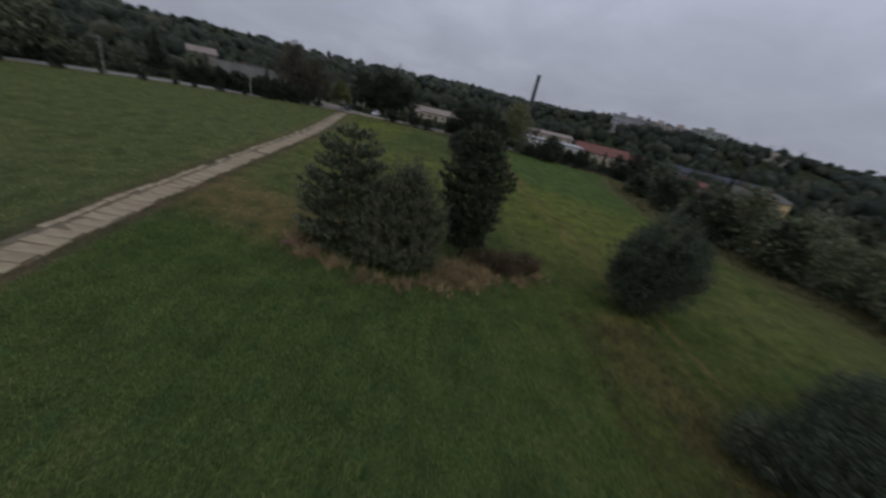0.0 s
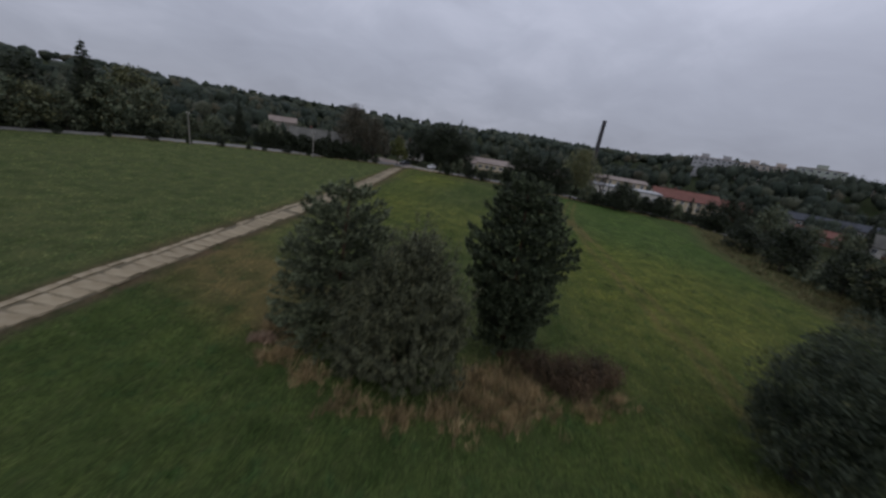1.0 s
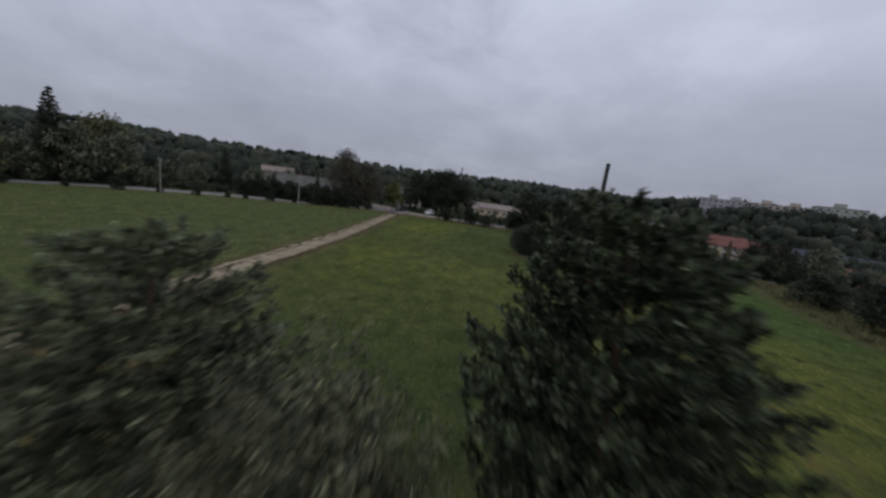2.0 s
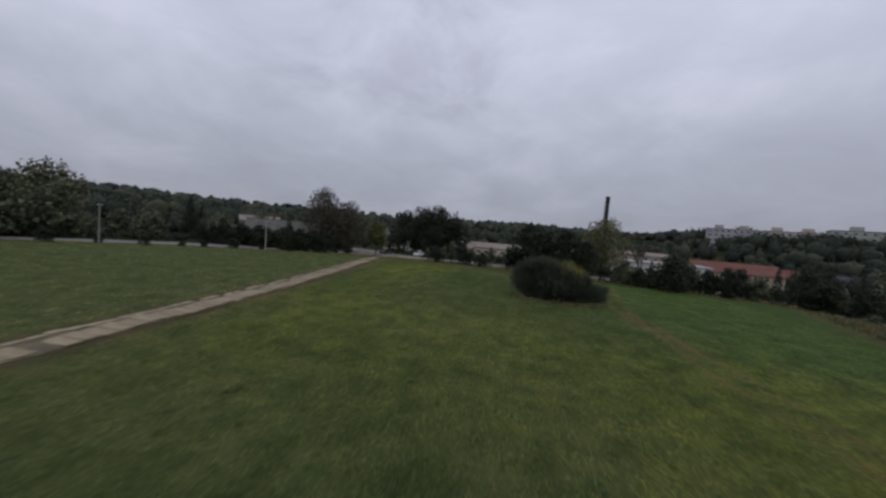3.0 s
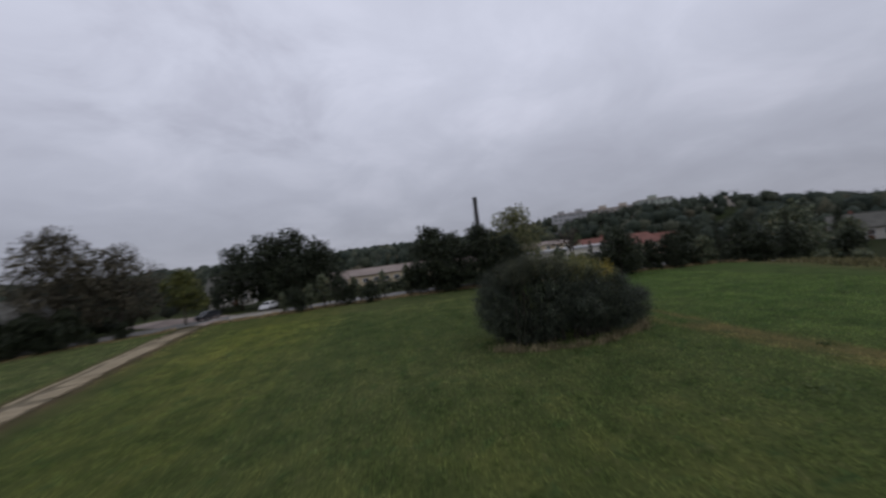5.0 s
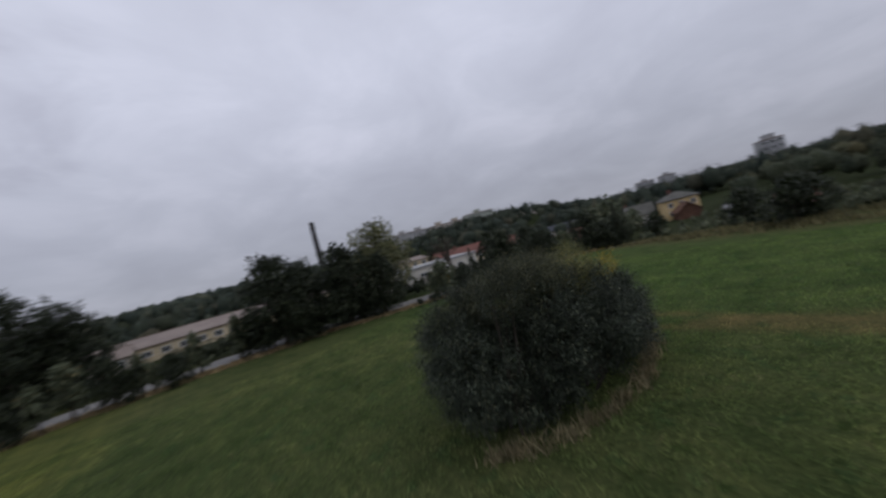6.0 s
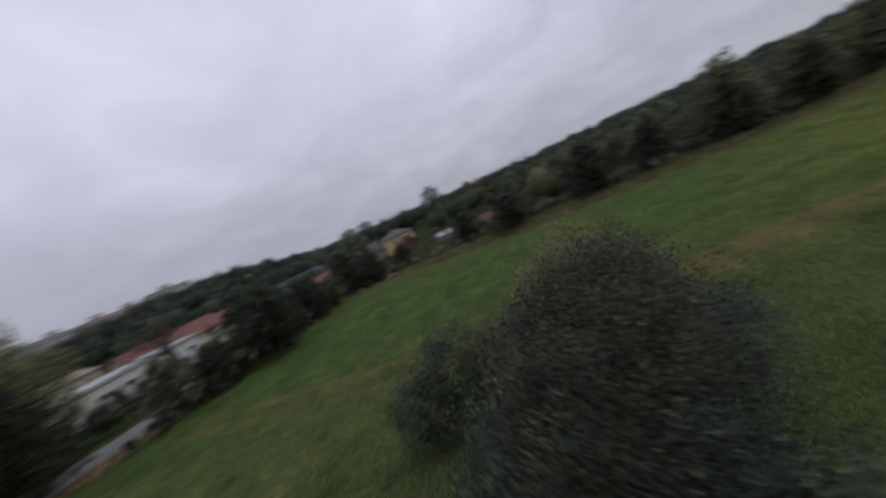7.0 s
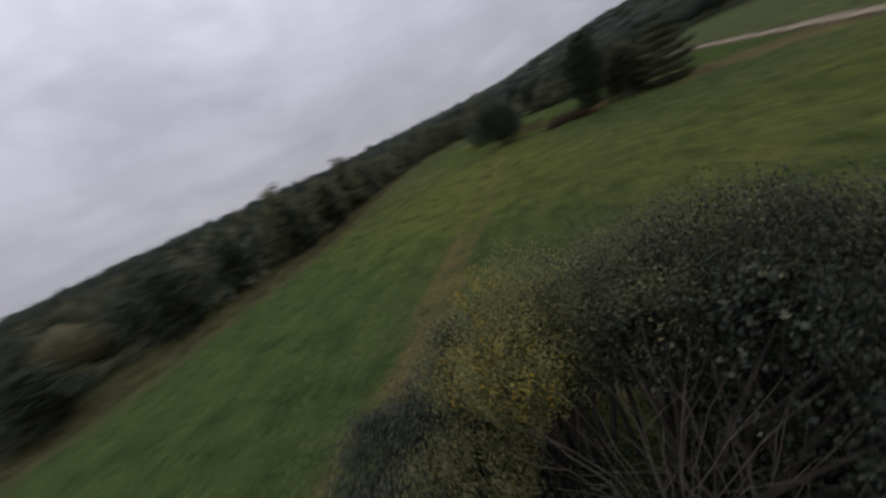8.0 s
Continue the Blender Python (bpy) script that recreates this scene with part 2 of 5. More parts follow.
ROOF_RED = rough_material("red_roof_tiles", (0.13, 0.058, 0.045), (0.19, 0.085, 0.066), 0.8, 0.85, 0.5, 8)
ROOF_SLATE = rough_material("blue_grey_roofing", (0.040, 0.044, 0.052), (0.066, 0.071, 0.082), 0.6, 0.95, 0.4, 8)
BRICK_ORANGE = rough_material("orange_brick", (0.16, 0.098, 0.070), (0.22, 0.135, 0.095), 0.6, 0.9, 0.3, 14)
WOOD_BROWN = rough_material("brown_boards", (0.09, 0.045, 0.03), (0.16, 0.085, 0.055), 1.0, 0.85, 0.5, 12)
WOOD_GREY = rough_material("grey_wood", (0.10, 0.094, 0.085), (0.18, 0.17, 0.155), 2.0, 0.9, 0.4, 20)
BRICK_DARK = rough_material("sooty_brick", (0.045, 0.043, 0.045), (0.085, 0.08, 0.082), 0.4, 0.95, 0.4, 6)
METAL_GREY = rough_material("galvanised_steel", (0.30, 0.31, 0.32), (0.42, 0.43, 0.44), 2.0, 0.5, 0.1, 20, 0.7)
GLASS, *_, glass_bsdf = material("window_glass", 0.08, 0.5)
glass_bsdf.inputs["Base Color"].default_value = (0.03, 0.035, 0.04, 1)
RUBBER = rough_material("tyre_rubber", (0.02, 0.02, 0.02), (0.035, 0.035, 0.035), 5, 0.9)
PAINT_WHITE = rough_material("white_car_paint", (0.72, 0.72, 0.72), (0.8, 0.8, 0.8), 2, 0.35, 0.02)
PAINT_BLUE = rough_material("blue_car_paint", (0.16, 0.22, 0.28), (0.22, 0.29, 0.36), 2, 0.35, 0.02)
PAINT_DARK = rough_material("dark_car_paint", (0.03, 0.032, 0.036), (0.045, 0.047, 0.052), 2, 0.35, 0.02)


# ---- helpers for building ----
def step(a, b, v):
    t = np.clip((np.asarray(v, float) - a) / (b - a), 0, 1)
    return t * t * (3 - 2 * t)


def ground_z(x, y):
    """Height of the land: flat meadow, a dip to the east, wooded hills all round."""
    x, y = np.asarray(x, float), np.asarray(y, float)
    r = np.hypot(x, y - 70)
    z = -2.0 * step(44, 66, x) + 1.5 * step(90, 200, x)
    wave = 0.85 + 0.2 * np.sin(x * 0.011 + 1.0) + 0.15 * np.sin(y * 0.013 + x * 0.006)
    north = step(60, 260, y)
    az = np.degrees(np.arctan2(x, y - 70))
    low = 1 - 0.93 * step(54, 66, az) * step(118, 96, az)
    z = z + low * ((5.0 + 8.0 * north) * step(170, 420, r) * wave + 22.0 * north * step(380, 950, r))
    z = z + (9.6 + 1.9 * step(170, 240, y) - 9.4 * step(98, 126, y) * step(235, 190, y)) * step(55, 165, np.minimum(x, (y - 40) * 0.8)) * step(420, 300, r) * (1 - 0.6 * step(52, 64, az))
    z = z + 44.0 * step(300, 800, r) * step(-60, -420, y) * step(260, -160, x)
    z = z + 0.06 * np.sin(x * 0.9 + np.sin(y * 0.5)) * np.sin(y * 0.7 + 1.3 * np.sin(x * 0.3)) * step(260, 120, r)
    return z


def gz(x, y):
    return float(ground_z(x, y))


def mesh_from(name, verts, faces, mat, smooth=False):
    me = bpy.data.meshes.new(name)
    me.from_pydata([tuple(v) for v in verts], [], [tuple(f) for f in faces])
    me.materials.append(mat)
    if smooth:
        me.shade_smooth()
    return me


def leaf_mesh(name, corners, mat):
    """corners: (n, k, 3) array, one loose face of k corners each."""
    n, k = corners.shape[:2]
    me = bpy.data.meshes.new(name)
    me.vertices.add(n * k)
    me.vertices.foreach_set("co", np.ascontiguousarray(corners, dtype=np.float32).ravel())
    me.loops.add(n * k)
    me.loops.foreach_set("vertex_index", np.arange(n * k, dtype=np.int32))
    me.polygons.add(n)
    me.polygons.foreach_set("loop_start", np.arange(0, n * k, k, dtype=np.int32))
    me.update(calc_edges=True)
    me.materials.append(mat)
    return me


def child(name, me, parent, label="", m=None):
    ob = new(name, me)
    ob.parent = parent
    if m is not None:
        ob.matrix_basis = m
    if label:
        ob["label"] = label
    return ob


def part(name, bm, mat, parent, label=""):
    me = bpy.data.meshes.new(name)
    bm.to_mesh(me)
    bm.free()
    me.materials.append(mat)
    return child(name, me, parent, label)


def thing(name, x, y, label, category, group="", turn=0.0, z=None, kind=""):
    ob = new(name)
    ob.matrix_basis = pose(x, y, gz(x, y) if z is None else z, 0, 0, turn)
    return tagged(ob, label, category, group, kind)


def box(bm, x0, y0, z0, x1, y1, z1, bevel=0.0):
    made = bmesh.ops.create_cube(bm, size=1.0)
    for v in made["verts"]:
        v.co = ((x0 + x1) / 2 + v.co.x * (x1 - x0), (y0 + y1) / 2 + v.co.y * (y1 - y0), (z0 + z1) / 2 + v.co.z * (z1 - z0))
    if bevel:
        bmesh.ops.bevel(bm, geom=list({e for v in made["verts"] for e in v.link_edges}), offset=bevel, segments=1, affect="EDGES")


def tubes(segments, sides=5):
    """Tapered tubes: rows of (start, end, radius at start, radius at end). Returns verts and faces."""
    verts, faces = [], []
    for a, b, ra, rb in segments:
        a, b = Vector(a), Vector(b)
        d = (b - a).normalized()
        u = d.orthogonal().normalized()
        w = d.cross(u)
        k = len(verts)
        for p, r in ((a, ra), (b, rb)):
            for i in range(sides):
                t = 2 * math.pi * i / sides
                verts.append(p + (u * math.cos(t) + w * math.sin(t)) * r)
        for i in range(sides):
            j = (i + 1) % sides
            faces.append((k + i, k + j, k + sides + j, k + sides + i))
    return verts, faces


def unit(rng, n):
    v = rng.normal(size=(n, 3))
    return v / np.linalg.norm(v, axis=1)[:, None]


def leaves(rng, centres, outward, length, width, droop=0.2, spread=0.9):
    """Diamond leaves round the given points; outward: the way the twigs point."""
    n = len(centres)
    d = outward + spread * unit(rng, n) + np.array([0, 0, -droop])
    d /= np.linalg.norm(d, axis=1)[:, None]
    s = np.cross(d, outward * 0.5 + np.array([0, 0, 0.9]) + 0.75 * unit(rng, n))
    s /= np.linalg.norm(s, axis=1)[:, None] + 1e-9
    ln = length * rng.uniform(0.6, 1.35, n)[:, None]
    wd = width * rng.uniform(0.6, 1.3, n)[:, None]
    fold = np.cross(d, s) * wd * 0.25
    return np.stack([centres - d * ln * 0.5, centres + s * wd * 0.5 + fold, centres + d * ln * 0.5, centres - s * wd * 0.5 + fold], axis=1)


def crown_points(rng, blobs, clusters, per, size, shell=0.72, floor=None):
    """Points in clumps over the skins of several overlapping lumps, and the outward way at each."""
    c = np.array([b[:3] for b in blobs], float)
    r = np.array([b[3:] for b in blobs], float)
    w = r.prod(axis=1) ** (2 / 3)
    pick = rng.choice(len(blobs), clusters, p=w / w.sum())
    d = unit(rng, clusters)
    rad = rng.uniform(shell ** 3, 1.0, clusters) ** (1 / 3)
    lump = 1 + 0.13 * np.sin(d[:, 0] * 5 + pick) * np.sin(d[:, 1] * 6 + pick * 2) + 0.1 * np.sin(d[:, 2] * 9 + pick)
    centre = c[pick] + d * r[pick] * (rad * lump)[:, None]
    if floor is not None:
        ok = centre[:, 2] > floor
        centre, d = centre[ok], d[ok]
    out = np.repeat(d, per, axis=0)
    pts = np.repeat(centre, per, axis=0) + rng.normal(size=(len(out), 3)) * size
    if floor is not None:
        pts[:, 2] = np.maximum(pts[:, 2], floor * 0.5 + 0.02)
    return pts, out


def limbs(rng, base, tips, radius, height):
    """A trunk that divides towards the given tips."""
    seg = []
    base = Vector(base)
    fork = base + Vector((rng.uniform(-0.03, 0.03) * height, rng.uniform(-0.03, 0.03) * height, height * 0.34))
    mid_ = base.lerp(fork, 0.5) + Vector((rng.normal() * 0.02 * height, rng.normal() * 0.02 * height, 0))
    seg += [(base, mid_, radius * 1.25, radius), (mid_, fork, radius, radius * 0.85)]
    for t in tips:
        t = Vector(t)
        m1 = fork.lerp(t, 0.45) + Vector((0, 0, 0.05 * height))
        seg += [(fork, m1, radius * 0.5, radius * 0.3), (m1, t, radius * 0.3, radius * 0.08)]
        for _ in range(2):
            e = m1.lerp(t, rng.uniform(0.3, 0.8)) + Vector(unit(rng, 1)[0]) * height * 0.1
            seg.append((m1.lerp(t, 0.2), e, radius * 0.18, radius * 0.05))
    return seg


# ---- ground ----
def lines(lo, hi, a, b, fine_, coarse):
    inner = np.arange(a, b + 0.01, fine_)
    k = np.linspace(0, 1, coarse)[1:] ** 2.2
    return np.concatenate([(a - k * (a - lo))[::-1], inner, b + k * (hi - b)])


def polyline_distance(x, y, pts):
    best = np.full(x.shape, 1e9)
    for (ax, ay), (bx, by) in zip(pts, pts[1:]):
        ex, ey = bx - ax, by - ay
        t = np.clip(((x - ax) * ex + (y - ay) * ey) / (ex * ex + ey * ey), 0, 1)
        best = np.minimum(best, np.hypot(x - ax - t * ex, y - ay - t * ey))
    return best


PATH_LINE = [(-16.5, -60), (-18.8, -8), (-21.1, 15), (-22.2, 27), (-23.4, 43), (-24.2, 56), (-25.2, 70), (-26.9, 84), (-30.4, 108), (-31.5, 117)]
TRACK_LINE = [(18.6, 6), (18.3, 20), (17.6, 36), (16.9, 43), (16.3, 50), (16.0, 57), (15.9, 64), (15.0, 76), (15.8, 84), (17.5, 93), (20, 104)]
FIELD_EAST = [(20, -70), (30, -45), (38, -28), (45, -10), (44, 14), (42, 30), (37.5, 48), (38, 60), (39.5, 74), (43, 86), (47, 97)]
ROAD_LINE = [(-112, 20), (-103, 55), (-93, 80), (-76, 99), (-58, 110), (-44, 119), (-31, 123), (-10, 124), (8, 122), (28, 113), (48, 107), (64, 101)]


def meadow_zones(x, y):
    """How strongly each kind of growth or wear shows at the given places."""
    path_d, track_d = polyline_distance(x, y, PATH_LINE), polyline_distance(x, y, TRACK_LINE)
    east, road_d = polyline_distance(x, y, FIELD_EAST), polyline_distance(x, y, ROAD_LINE)
    inside = (x < np.interp(y, [p[1] for p in FIELD_EAST], [p[0] for p in FIELD_EAST]))
    r = np.hypot(x, y - 70)
    return {
        "lush": step(27, 22, y + 1.2 * np.sin(x * 0.6)) * step(-21, -18, x) * step(26, 12, x),
        "yellowed": 0.3 * step(18, 6, np.hypot((x - 17) * 1.1, (y - 48) * 0.7)) + 0.32 * step(-22, -16, x) * step(12, 2, x) * step(38, 56, y) * step(78, 62, y) + step(8, 3, np.abs(x + 18 - (y - 60) * 0.06)) * step(45, 75, y) * 0.22 + 0.16 * step(4, 14, x) * step(68, 50, y) * step(-30, 12, y) + 0.06 * step(26, 8, np.hypot((x - 30) * 1.5, y - 42)) + 0.28 * step(16, 4, np.hypot(x + 22, (y - 104) * 0.7)) * (x > -31.5),
        "dull": step(-22, -27, x - (60 - y) * 0.05),
        "fresh": step(4, 26, x) * step(40, 66, y),
        "trodden": 0.7 * step(2.6, 0.8, polyline_distance(x, y, [(15.2, 20.5), (14.2, 16.5), (15.5, 12), (18, 9)])) + 1.2 * step(0.85, 0.2, polyline_distance(x, y, [(15.0, 78), (15.7, 69), (16.2, 63)])) + 1.0 * step(6.5, 1.5, polyline_distance(x, y, [(-19, 31), (-15, 29.5), (-9.5, 27.5)])) + 0.75 * step(0.55, 0.15, np.abs(track_d - 0.85)) + 0.45 * step(4.5, 2.0, path_d) * step(24, 30, y) * (x > -26 - y * 0.05),
        "soil": step(2.6, 1.7, path_d) + 0.9 * step(1.6, 0.5, np.hypot(x + 9, y - 24.6)),
        "wild": np.where(inside, step(2.5, 0.3, east), 1.0) * step(110, 70, np.abs(x)) + step(5, 3, road_d),
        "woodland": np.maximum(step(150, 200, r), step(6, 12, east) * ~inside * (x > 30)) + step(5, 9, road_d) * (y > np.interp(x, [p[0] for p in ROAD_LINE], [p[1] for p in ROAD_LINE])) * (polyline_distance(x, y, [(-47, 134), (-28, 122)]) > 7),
    }


def add_zones(me, x, y):
    for name, values in meadow_zones(x, y).items():
        me.attributes.new(name, "FLOAT", "POINT").data.foreach_set("value", np.clip(values, 0, 1).astype(np.float32))


def build_ground():
    xs, ys = lines(-2600, 2600, -34, 44, 0.7, 52), lines(-2600, 2600, 0, 116, 0.7, 52)
    gx, gy = np.meshgrid(xs, ys)
    z = ground_z(gx, gy)
    nx, ny = len(xs), len(ys)
    verts = np.stack([gx, gy, z], axis=-1).reshape(-1, 3)
    i, j = np.meshgrid(np.arange(nx - 1), np.arange(ny - 1))
    k = (j * nx + i).ravel()
    faces = np.stack([k, k + 1, k + nx + 1, k + nx], axis=1)
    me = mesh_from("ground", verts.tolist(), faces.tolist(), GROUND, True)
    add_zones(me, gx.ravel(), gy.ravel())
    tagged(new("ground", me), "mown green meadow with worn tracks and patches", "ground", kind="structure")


build_ground()


def ribbon(name, pts, width, mat, label, lift, category):
    verts, faces = [], []
    dense = []
    for (ax, ay), (bx, by) in zip(pts, pts[1:]):
        n = max(2, int(math.hypot(bx - ax, by - ay) / 1.5))
        dense += [(ax + (bx - ax) * i / n, ay + (by - ay) * i / n) for i in range(n)]
    dense.append(pts[-1])
    for i, (x, y) in enumerate(dense):
        a, b = dense[max(i - 1, 0)], dense[min(i + 1, len(dense) - 1)]
        d = Vector((b[0] - a[0], b[1] - a[1], 0)).normalized()
        s = Vector((-d.y, d.x, 0))
        for k, side in enumerate((-0.5, -0.25, 0.25, 0.5)):
            p = Vector((x, y, 0)) + s * width * side * (1 + 0.06 * math.sin(i * 1.3 + k))
            verts.append((p.x, p.y, gz(p.x, p.y) + (lift if k in (1, 2) else lift * 0.2)))
        if i:
            q = 4 * i
            faces += [(q - 4 + k, q - 3 + k, q + 1 + k, q + k) for k in range(3)]
    return tagged(new(name, mesh_from(name, verts, faces, mat, True)), label, category, kind="structure")


road = ribbon("road", ROAD_LINE, 6.0, ASPHALT, "pale worn asphalt road behind the meadow", 0.24, "road")
yard = ribbon("pavement", [(-47, 134), (-36, 127), (-28, 122)], 9.0, YARD, "sandy pinkish yard beside the road", 0.22, "yard")
path_bed = ribbon("path", PATH_LINE, 2.7, DIRT, "dirt bed of a concrete slab path", 0.10, "path")


# ---- vegetation ----
def shrub(name, x, y, blobs, leaf_mat, label, seed, clusters=1500, per=14, size=0.22, leaf=(0.2, 0.09), stems=9, stem_mat=None, category="bush", group="", core=True, shoot=0.0, rise=0.7, hollow=None):
    """A bush of several lumps: stems from the base, foliage in clumps over the lumps, sparser inside."""
    rng = np.random.default_rng(seed)
    ob = thing(name, x, y, label, category, group)
    pts, out = crown_points(rng, blobs, clusters, per, size, 0.78, 0.15)
    if shoot:
        along = np.repeat(rng.uniform(-1, 1, (len(pts), 1)), 1, axis=1) * shoot
        pts = pts + (out * (1.1 - rise) + np.array([0, 0, rise])) * along
        out = out * (1.05 - rise) + np.array([0, 0, rise])
    corners = leaves(rng, pts, out, leaf[0], leaf[1])
    if core:
        p2, o2 = crown_points(rng, [(b[0], b[1], b[2], b[3] * 0.82, b[4] * 0.82, b[5] * 0.82) for b in blobs], clusters // 3, per, size * 1.5, 0.5, 0.15)
        corners = np.concatenate([corners, leaves(rng, p2, o2, leaf[0] * 1.5, leaf[1] * 1.8)])
    if hollow:
        mid_ = (corners.mean(axis=1) + np.array([x, y, 0]) - np.array(hollow[:3])) / np.array(hollow[3:])
        corners = corners[((mid_ ** 2).sum(axis=1) > 1) | (rng.uniform(size=len(corners)) < 0.14)]
    child("foliage", leaf_mesh("foliage", corners, leaf_mat), ob)
    for i in range(stems):
        b = blobs[i % len(blobs)]
        foot = Vector((b[0] * 0.5 + rng.normal() * 0.25, b[1] * 0.5 + rng.normal() * 0.25, -0.1))
        top = Vector((b[0], b[1], b[2])) + Vector(unit(rng, 1)[0] * np.array(b[3:]) * 0.45)
        m1 = foot.lerp(top, 0.5) + Vector(rng.normal(size=3) * 0.15)
        child("stem", mesh_from("stem", *tubes([(foot, m1, 0.07, 0.05), (m1, top, 0.05, 0.012)], 5), stem_mat or BARK), ob)
    return ob


def pine(name, x, y, height, mat, label, seed, outline, lean=(0, 0), first=0.1, layered=0.4, rising=0.4, whorls=1.5):
    """A young pine: whorls of upswept branches whose side shoots are brushes of needles. outline: reach at even heights."""
    rng = np.random.default_rng(seed)
    ob = thing(name, x, y, label, "tree", "pines in the meadow")
    n = 9
    axis = [Vector((lean[0] * t * t, lean[1] * t * t, height * t - 0.1)) for t in np.linspace(0, 1, n)]
    seg = [(axis[i], axis[i + 1], 0.16 * (1 - i / n) + 0.02, 0.16 * (1 - (i + 1) / n) + 0.015) for i in range(n - 1)]
    feet, ways, sizes = [], [], []
    levels = int(height * whorls)
    for k in range(levels):
        t = first + (0.97 - first) * k / (levels - 1)
        f = t * (n - 1)
        p0 = axis[min(int(f), n - 2)].lerp(axis[min(int(f) + 1, n - 1)], f - int(f))
        reach = float(np.interp(t, np.linspace(0, 1, len(outline)), outline))
        count = 7 if t < 0.9 else 5
        for b in range(count):
            a = k * 1.9 + b * 2 * math.pi / count + rng.normal() * 0.2
            ln = reach * rng.uniform(0.82, 1.08) * (1 + 0.06 * math.sin(k * 2.1 + 1.7 * b))
            out = Vector((math.cos(a), math.sin(a), 0))
            side = Vector((-math.sin(a), math.cos(a), 0))
            end = p0 + out * ln + Vector((0, 0, ln * (0.02 + rising * t) + rng.normal() * 0.12))
            mid_ = p0.lerp(end, 0.55) + Vector((0, 0, -0.12 * ln))
            seg += [(p0, mid_, 0.035 * (1.2 - t), 0.022), (mid_, end, 0.022, 0.008)]
            pad = 0.42 + 0.2 * ln
            for s in np.linspace(0.3, 1.0, max(3, int(ln * 3.4))):
                q = p0.lerp(mid_, s / 0.55) if s < 0.55 else mid_.lerp(end, (s - 0.55) / 0.45)
                for j in range(9):
                    w = (j % 3 - 1) * 0.8 + rng.normal() * 0.14
                    lift_ = rng.uniform(-0.10, 0.26) * (1 - 0.5 * abs(w))
                    feet.append(q + side * w * pad * (0.5 + 0.5 * s) + Vector((0, 0, lift_ - 0.12 * abs(w) * pad)))
                    ways.append(out * 0.55 + side * w * 0.6 + Vector((0, 0, layered + 0.4 * t)) + Vector(rng.normal(size=3)) * 0.2)
                    sizes.append(rng.uniform(0.24, 0.42))
    for _ in range(10):
        feet.append(axis[-1] + Vector(rng.normal(size=3) * np.array([0.12, 0.12, 0.2])))
        ways.append(Vector((0, 0, 1)) + Vector(rng.normal(size=3) * 0.3))
        sizes.append(0.34)
    child("trunk", mesh_from("trunk", *tubes(seg, 6), PINE_BARK), ob)
    per = 20
    foot, way = np.array([tuple(p) for p in feet]), np.array([tuple(w) for w in ways])
    way /= np.linalg.norm(way, axis=1)[:, None]
    foot, way, size = np.repeat(foot, per, axis=0), np.repeat(way, per, axis=0), np.repeat(np.array(sizes), per)
    along = rng.uniform(0.0, 1.0, len(foot))
    d = way * (0.55 + 0.5 * along)[:, None] + unit(rng, len(foot)) * (0.85 - 0.35 * along)[:, None]
    d /= np.linalg.norm(d, axis=1)[:, None]
    start = foot + way * (along * size)[:, None]
    flat_ = np.cross(d, unit(rng, len(foot)) * 0.6 + np.array([0, 0, 0.9]))
    flat_ /= np.linalg.norm(flat_, axis=1)[:, None]
    ln = rng.uniform(0.12, 0.2, len(foot))[:, None]
    corners = np.stack([start, start + d * ln + flat_ * 0.045, start + d * ln - flat_ * 0.045], axis=1)
    child("crown", leaf_mesh("crown", corners, mat), ob)
    return ob


def broadleaf_meshes(seed, height, width, mat, clusters, per, leaf, trunk=0.3, lobes=7, gap=0.7):
    """Trunk and crown meshes of a broadleaved tree."""
    rng = np.random.default_rng(seed)
    blobs, tips = [], []
    for i in range(lobes):
        a, t = i * 2.4 + rng.uniform(0, 0.6), (i + 0.5) / lobes
        rad = width * 0.30 * math.sin(math.pi * (0.25 + 0.7 * t))
        c = (math.cos(a) * rad, math.sin(a) * rad, height * (trunk + 0.12 + (0.80 - trunk) * t))
        r = width * (0.30 - 0.10 * t) * rng.uniform(0.85, 1.2)
        blobs.append((*c, r, r, r * rng.uniform(0.75, 1.0)))
        tips.append(c)
    top = (0.0, 0.0, height * 0.86, width * 0.18, width * 0.18, height * 0.13)
    blobs.append(top)
    tips.append(top[:3])
    pts, out = crown_points(rng, blobs, clusters, per, leaf * 0.55, gap)
    p2, o2 = crown_points(rng, [(b[0], b[1], b[2], b[3] * 0.82, b[4] * 0.82, b[5] * 0.82) for b in blobs], clusters // 3, 3, leaf, 0.35)
    crown = leaf_mesh("crown", np.concatenate([leaves(rng, pts, out, leaf, leaf * 0.6), leaves(rng, p2, o2, leaf * 2.0, leaf * 1.5)]), mat)
    trunk_me = mesh_from("trunk", *tubes(limbs(rng, (0, 0, -0.3), tips, max(0.12, height * 0.018), height), 6), BARK)
    return trunk_me, crown


